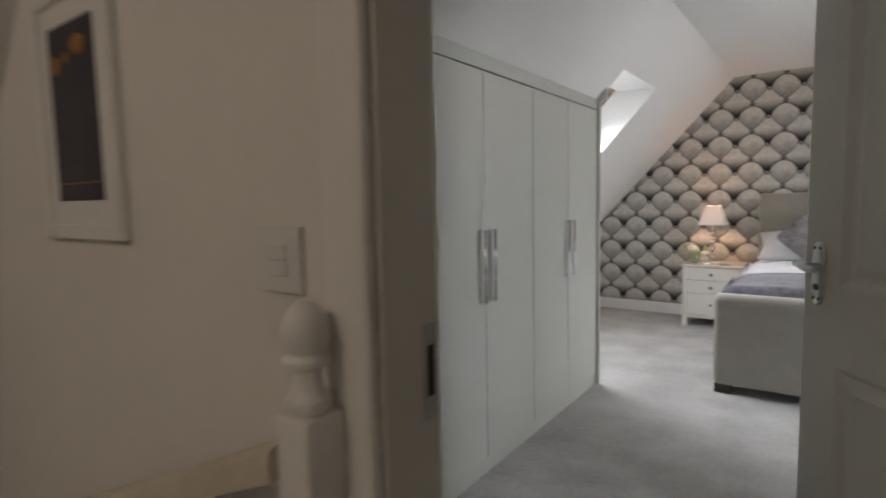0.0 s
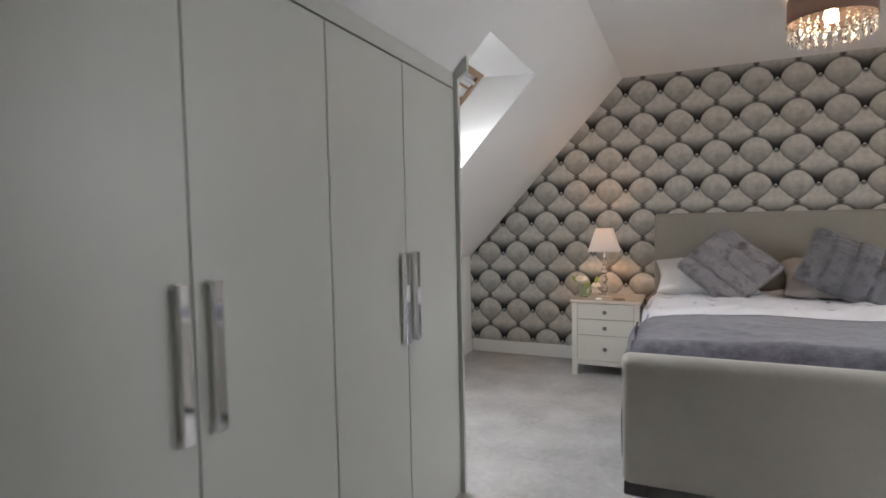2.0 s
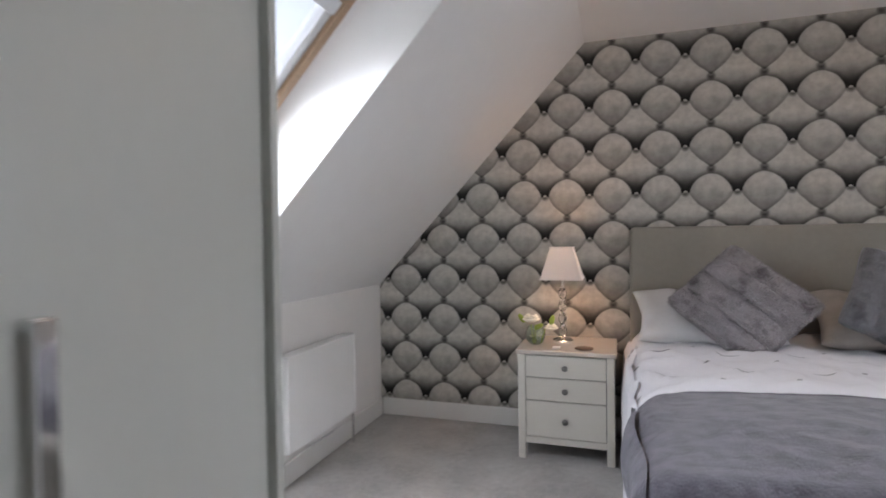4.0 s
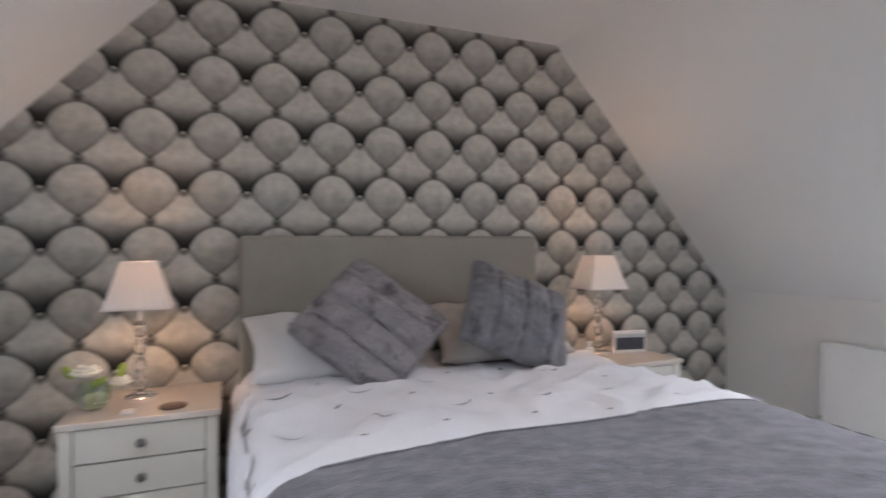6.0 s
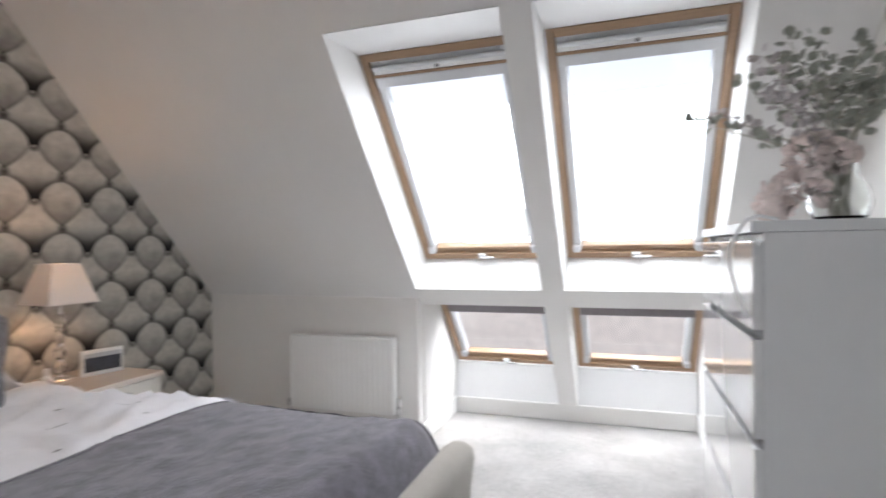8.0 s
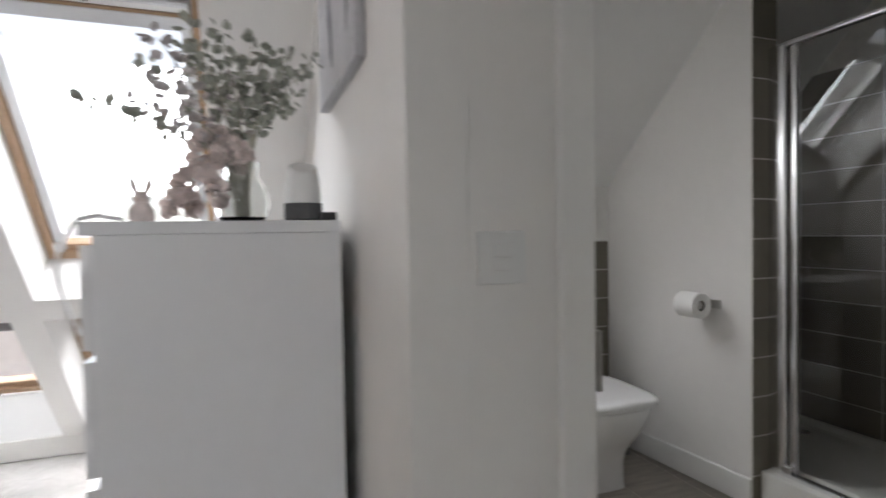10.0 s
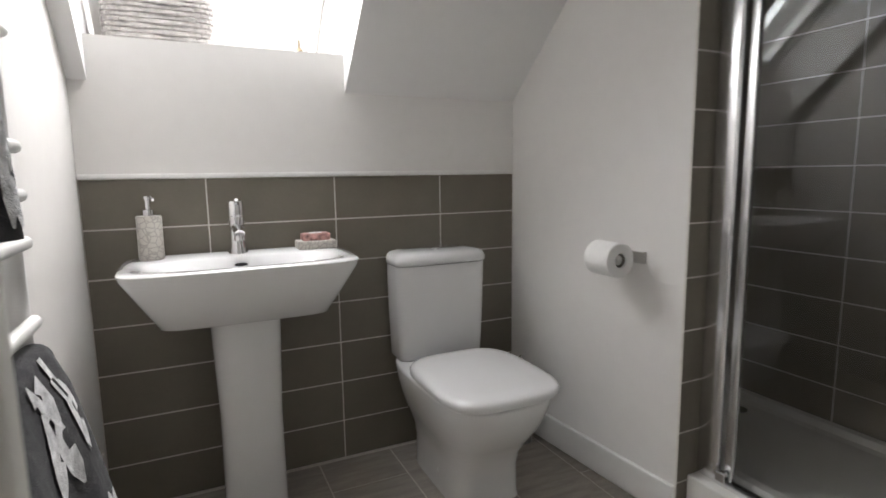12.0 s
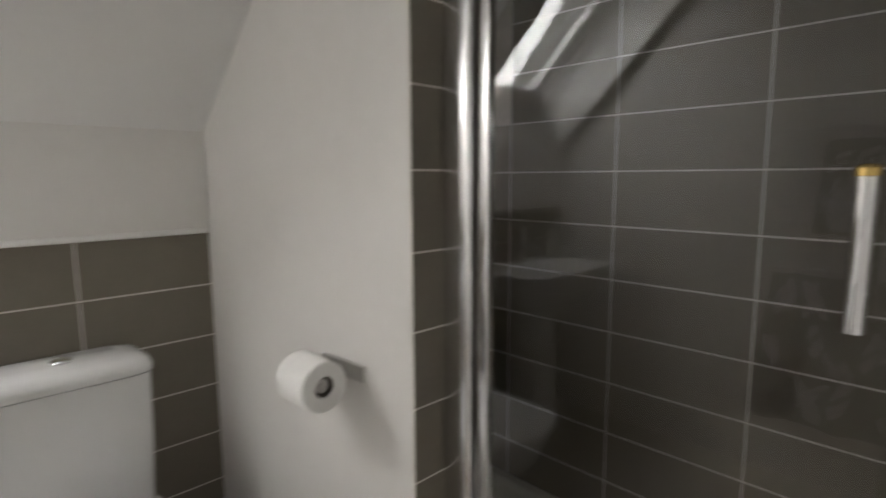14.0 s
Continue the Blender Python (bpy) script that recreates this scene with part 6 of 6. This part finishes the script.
part("basin", bm, TRAY, tray)
part("threshold", bmbox(0.772, 1.6045, 0.5625, 0.665, 0, 0.1495, bevel=0.006), TRAY, tray, "white front upstand")
bm = bmesh.new()
lathe(bm, [(0.045, 0.1425), (0.045, 0.147), (0.038, 0.150), (0.002, 0.150)], centre=(1.873, 0.055, 0), steps=28)
part("waste", bm, CHROME, tray, "round chrome waste", smooth=True)

# ---- tiles, last ----
TILEMESH = {}


def tile(parent, w, h, m, mat, name="tile", t=0.0014):
    """One tile, sharing its mesh with all of its size. Local x across, z up, y out of the wall."""
    key = (round(w, 3), round(h, 3), mat.name)
    if key not in TILEMESH:
        bm = bmesh.new()
        e = 0.0006
        a = [(0, 0, 0), (w, 0, 0), (w, 0, h), (0, 0, h)]
        b = [(0, t - e, 0), (w, t - e, 0), (w, t - e, h), (0, t - e, h)]
        c = [(e, t, e), (w - e, t, e), (w - e, t, h - e), (e, t, h - e)]
        loft(bm, [a, b, c])
        me = bpy.data.meshes.new(name)
        bm.to_mesh(me)
        bm.free()
        me.materials.append(mat)
        TILEMESH[key] = me
    ob = new(name, TILEMESH[key])
    ob.parent = parent
    ob.matrix_basis = m
    return ob


TG = 0.0046


def tile_field(parent, m, cols, rows):
    for x0, x1 in zip(cols, cols[1:]):
        for z0, z1 in zip(rows, rows[1:]):
            if x1 - x0 > 0.012 and z1 - z0 > 0.012:
                tile(parent, x1 - x0 - TG, z1 - z0 - TG, m @ Matrix.Translation((x0 + TG / 2, 0, z0 + TG / 2)), TILE)


ROWS = [0.0] + [1.150 - 0.165 * k for k in range(6, -1, -1)]
ROWS = [r for r in ROWS if r >= 0]
g = structure("tiled_wall", bmbox(EX - 0.0045, EX - 0.0004, 0.783, EY - 0.001, 0, 1.1495), GROUT, "taupe rectangular wall tiles with pale grout", "wall tiles")
# along the basin wall: local x runs towards -y
tile_field(g, wall_frame(EX - 0.0045, EY - 0.001, (0, -1, 0), (-1, 0, 0)), [0, EY - 2.044, EY - 1.591, EY - 1.144, EY - 0.785], ROWS)
SROWS = [0.128, 0.302] + [0.474 + 0.172 * k for k in range(0, 11)]
g = structure("tiled_wall", bmbox(1.6055, 1.6118, 0.5655, 0.711, 0.0, 2.358), GROUT, "taupe rectangular shower tiles with pale grout", "wall tiles")
tile_field(g, wall_frame(1.6055, 0.711, (0, -1, 0), (-1, 0, 0)), [0, 0.145], [0.0] + SROWS)
g = structure("tiled_wall", shape([(0.7705, 0.10), (2.499, 0.10), (2.499, 1.462), (1.60, 2.358), (0.7705, 2.358)], "y", -0.1349, -0.130), GROUT, "taupe rectangular shower tiles with pale grout", "wall tiles")
tile_field(g, wall_frame(0.772, -0.130, (1, 0, 0), (0, 1, 0)), [0, 0.411, 0.826], SROWS)
tile_field(g, wall_frame(0.772, -0.130, (1, 0, 0), (0, 1, 0)), [0.826, 1.239], [z for z in SROWS if z < 2.05])
tile_field(g, wall_frame(0.772, -0.130, (1, 0, 0), (0, 1, 0)), [1.239, 1.652, 1.725], [z for z in SROWS if z < 1.55])
g = structure("tiled_wall", bmbox(EX - 0.0045, EX - 0.0004, -0.129, 0.63, 0.10, 1.46), GROUT, "taupe rectangular shower tiles with pale grout", "wall tiles")
tile_field(g, wall_frame(EX - 0.0045, 0.63, (0, -1, 0), (-1, 0, 0)), [0, 0.345, 0.755], [z for z in SROWS if z < 1.5])
g = structure("tiled_wall", bmbox(0.7572, 0.7576, -0.130, 0.66, 0.10, 2.358), GROUT, "taupe rectangular shower tiles with pale grout", "wall tiles")
tile_field(g, wall_frame(0.7576, -0.123, (0, 1, 0), (1, 0, 0)), [0, 0.36, 0.78], SROWS)
fl = bpy.data.objects["floor_ensuite"]
for i in range(7):
    for j in range(4):
        y0, y1 = -0.1 + i * 0.30 + 0.60, -0.1 + (i + 1) * 0.30 + 0.60
        off = 0.3 if i % 2 else 0.0
        x0, x1 = 0.775 + j * 0.60 - off, 0.775 + (j + 1) * 0.60 - off
        if x1 > 0.775:
            a, b = max(x0, 0.775), min(x1, EX - 0.013)
            c, d = max(y0, 0.715), min(y1, EY - 0.003)
            if b - a > 0.03 and d - c > 0.03:
                tile(fl, b - a - TG, d - c - TG, Matrix.Translation((a + TG / 2, d - TG / 2, -0.0058)) @ Matrix.Rotation(radians(90), 4, "X"), FLOORTILE, "floor_tile")

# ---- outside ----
# outdoor glare is put into these bleached wall and roof colours
BRICK = material("glare_pale_pink_brick", (0.84, 0.73, 0.68), 0.9, vary=0.12, scale=3)
SLATE = material("glare_pale_roof_tile", (0.80, 0.74, 0.72), 0.8, vary=0.15, scale=2)
structure("ground", bmbox(-400, 400, -400, 400, -5.8, -5.5), material("far_ground", (0.14, 0.14, 0.12), 0.95, vary=0.3, scale=0.3), "suburban ground far below", "ground")
hs = thing("house", (17, 3.5, -5.5), "pink brick house across the street", "house")
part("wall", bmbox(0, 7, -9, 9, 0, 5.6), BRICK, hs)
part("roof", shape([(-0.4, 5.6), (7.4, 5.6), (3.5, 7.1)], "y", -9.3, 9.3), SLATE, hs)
for y in (-6.5, -2.5, 1.5, 5.5):
    for z in (0.7,):
        w = part("window", bmbox(-0.05, 0.0, y - 0.6, y + 0.6, z, z + 1.2), PLASTIC, hs, "white house window")
        part("pane", bmbox(-0.06, -0.051, y - 0.5, y + 0.5, z + 0.1, z + 1.1), GREYPLASTIC, w)
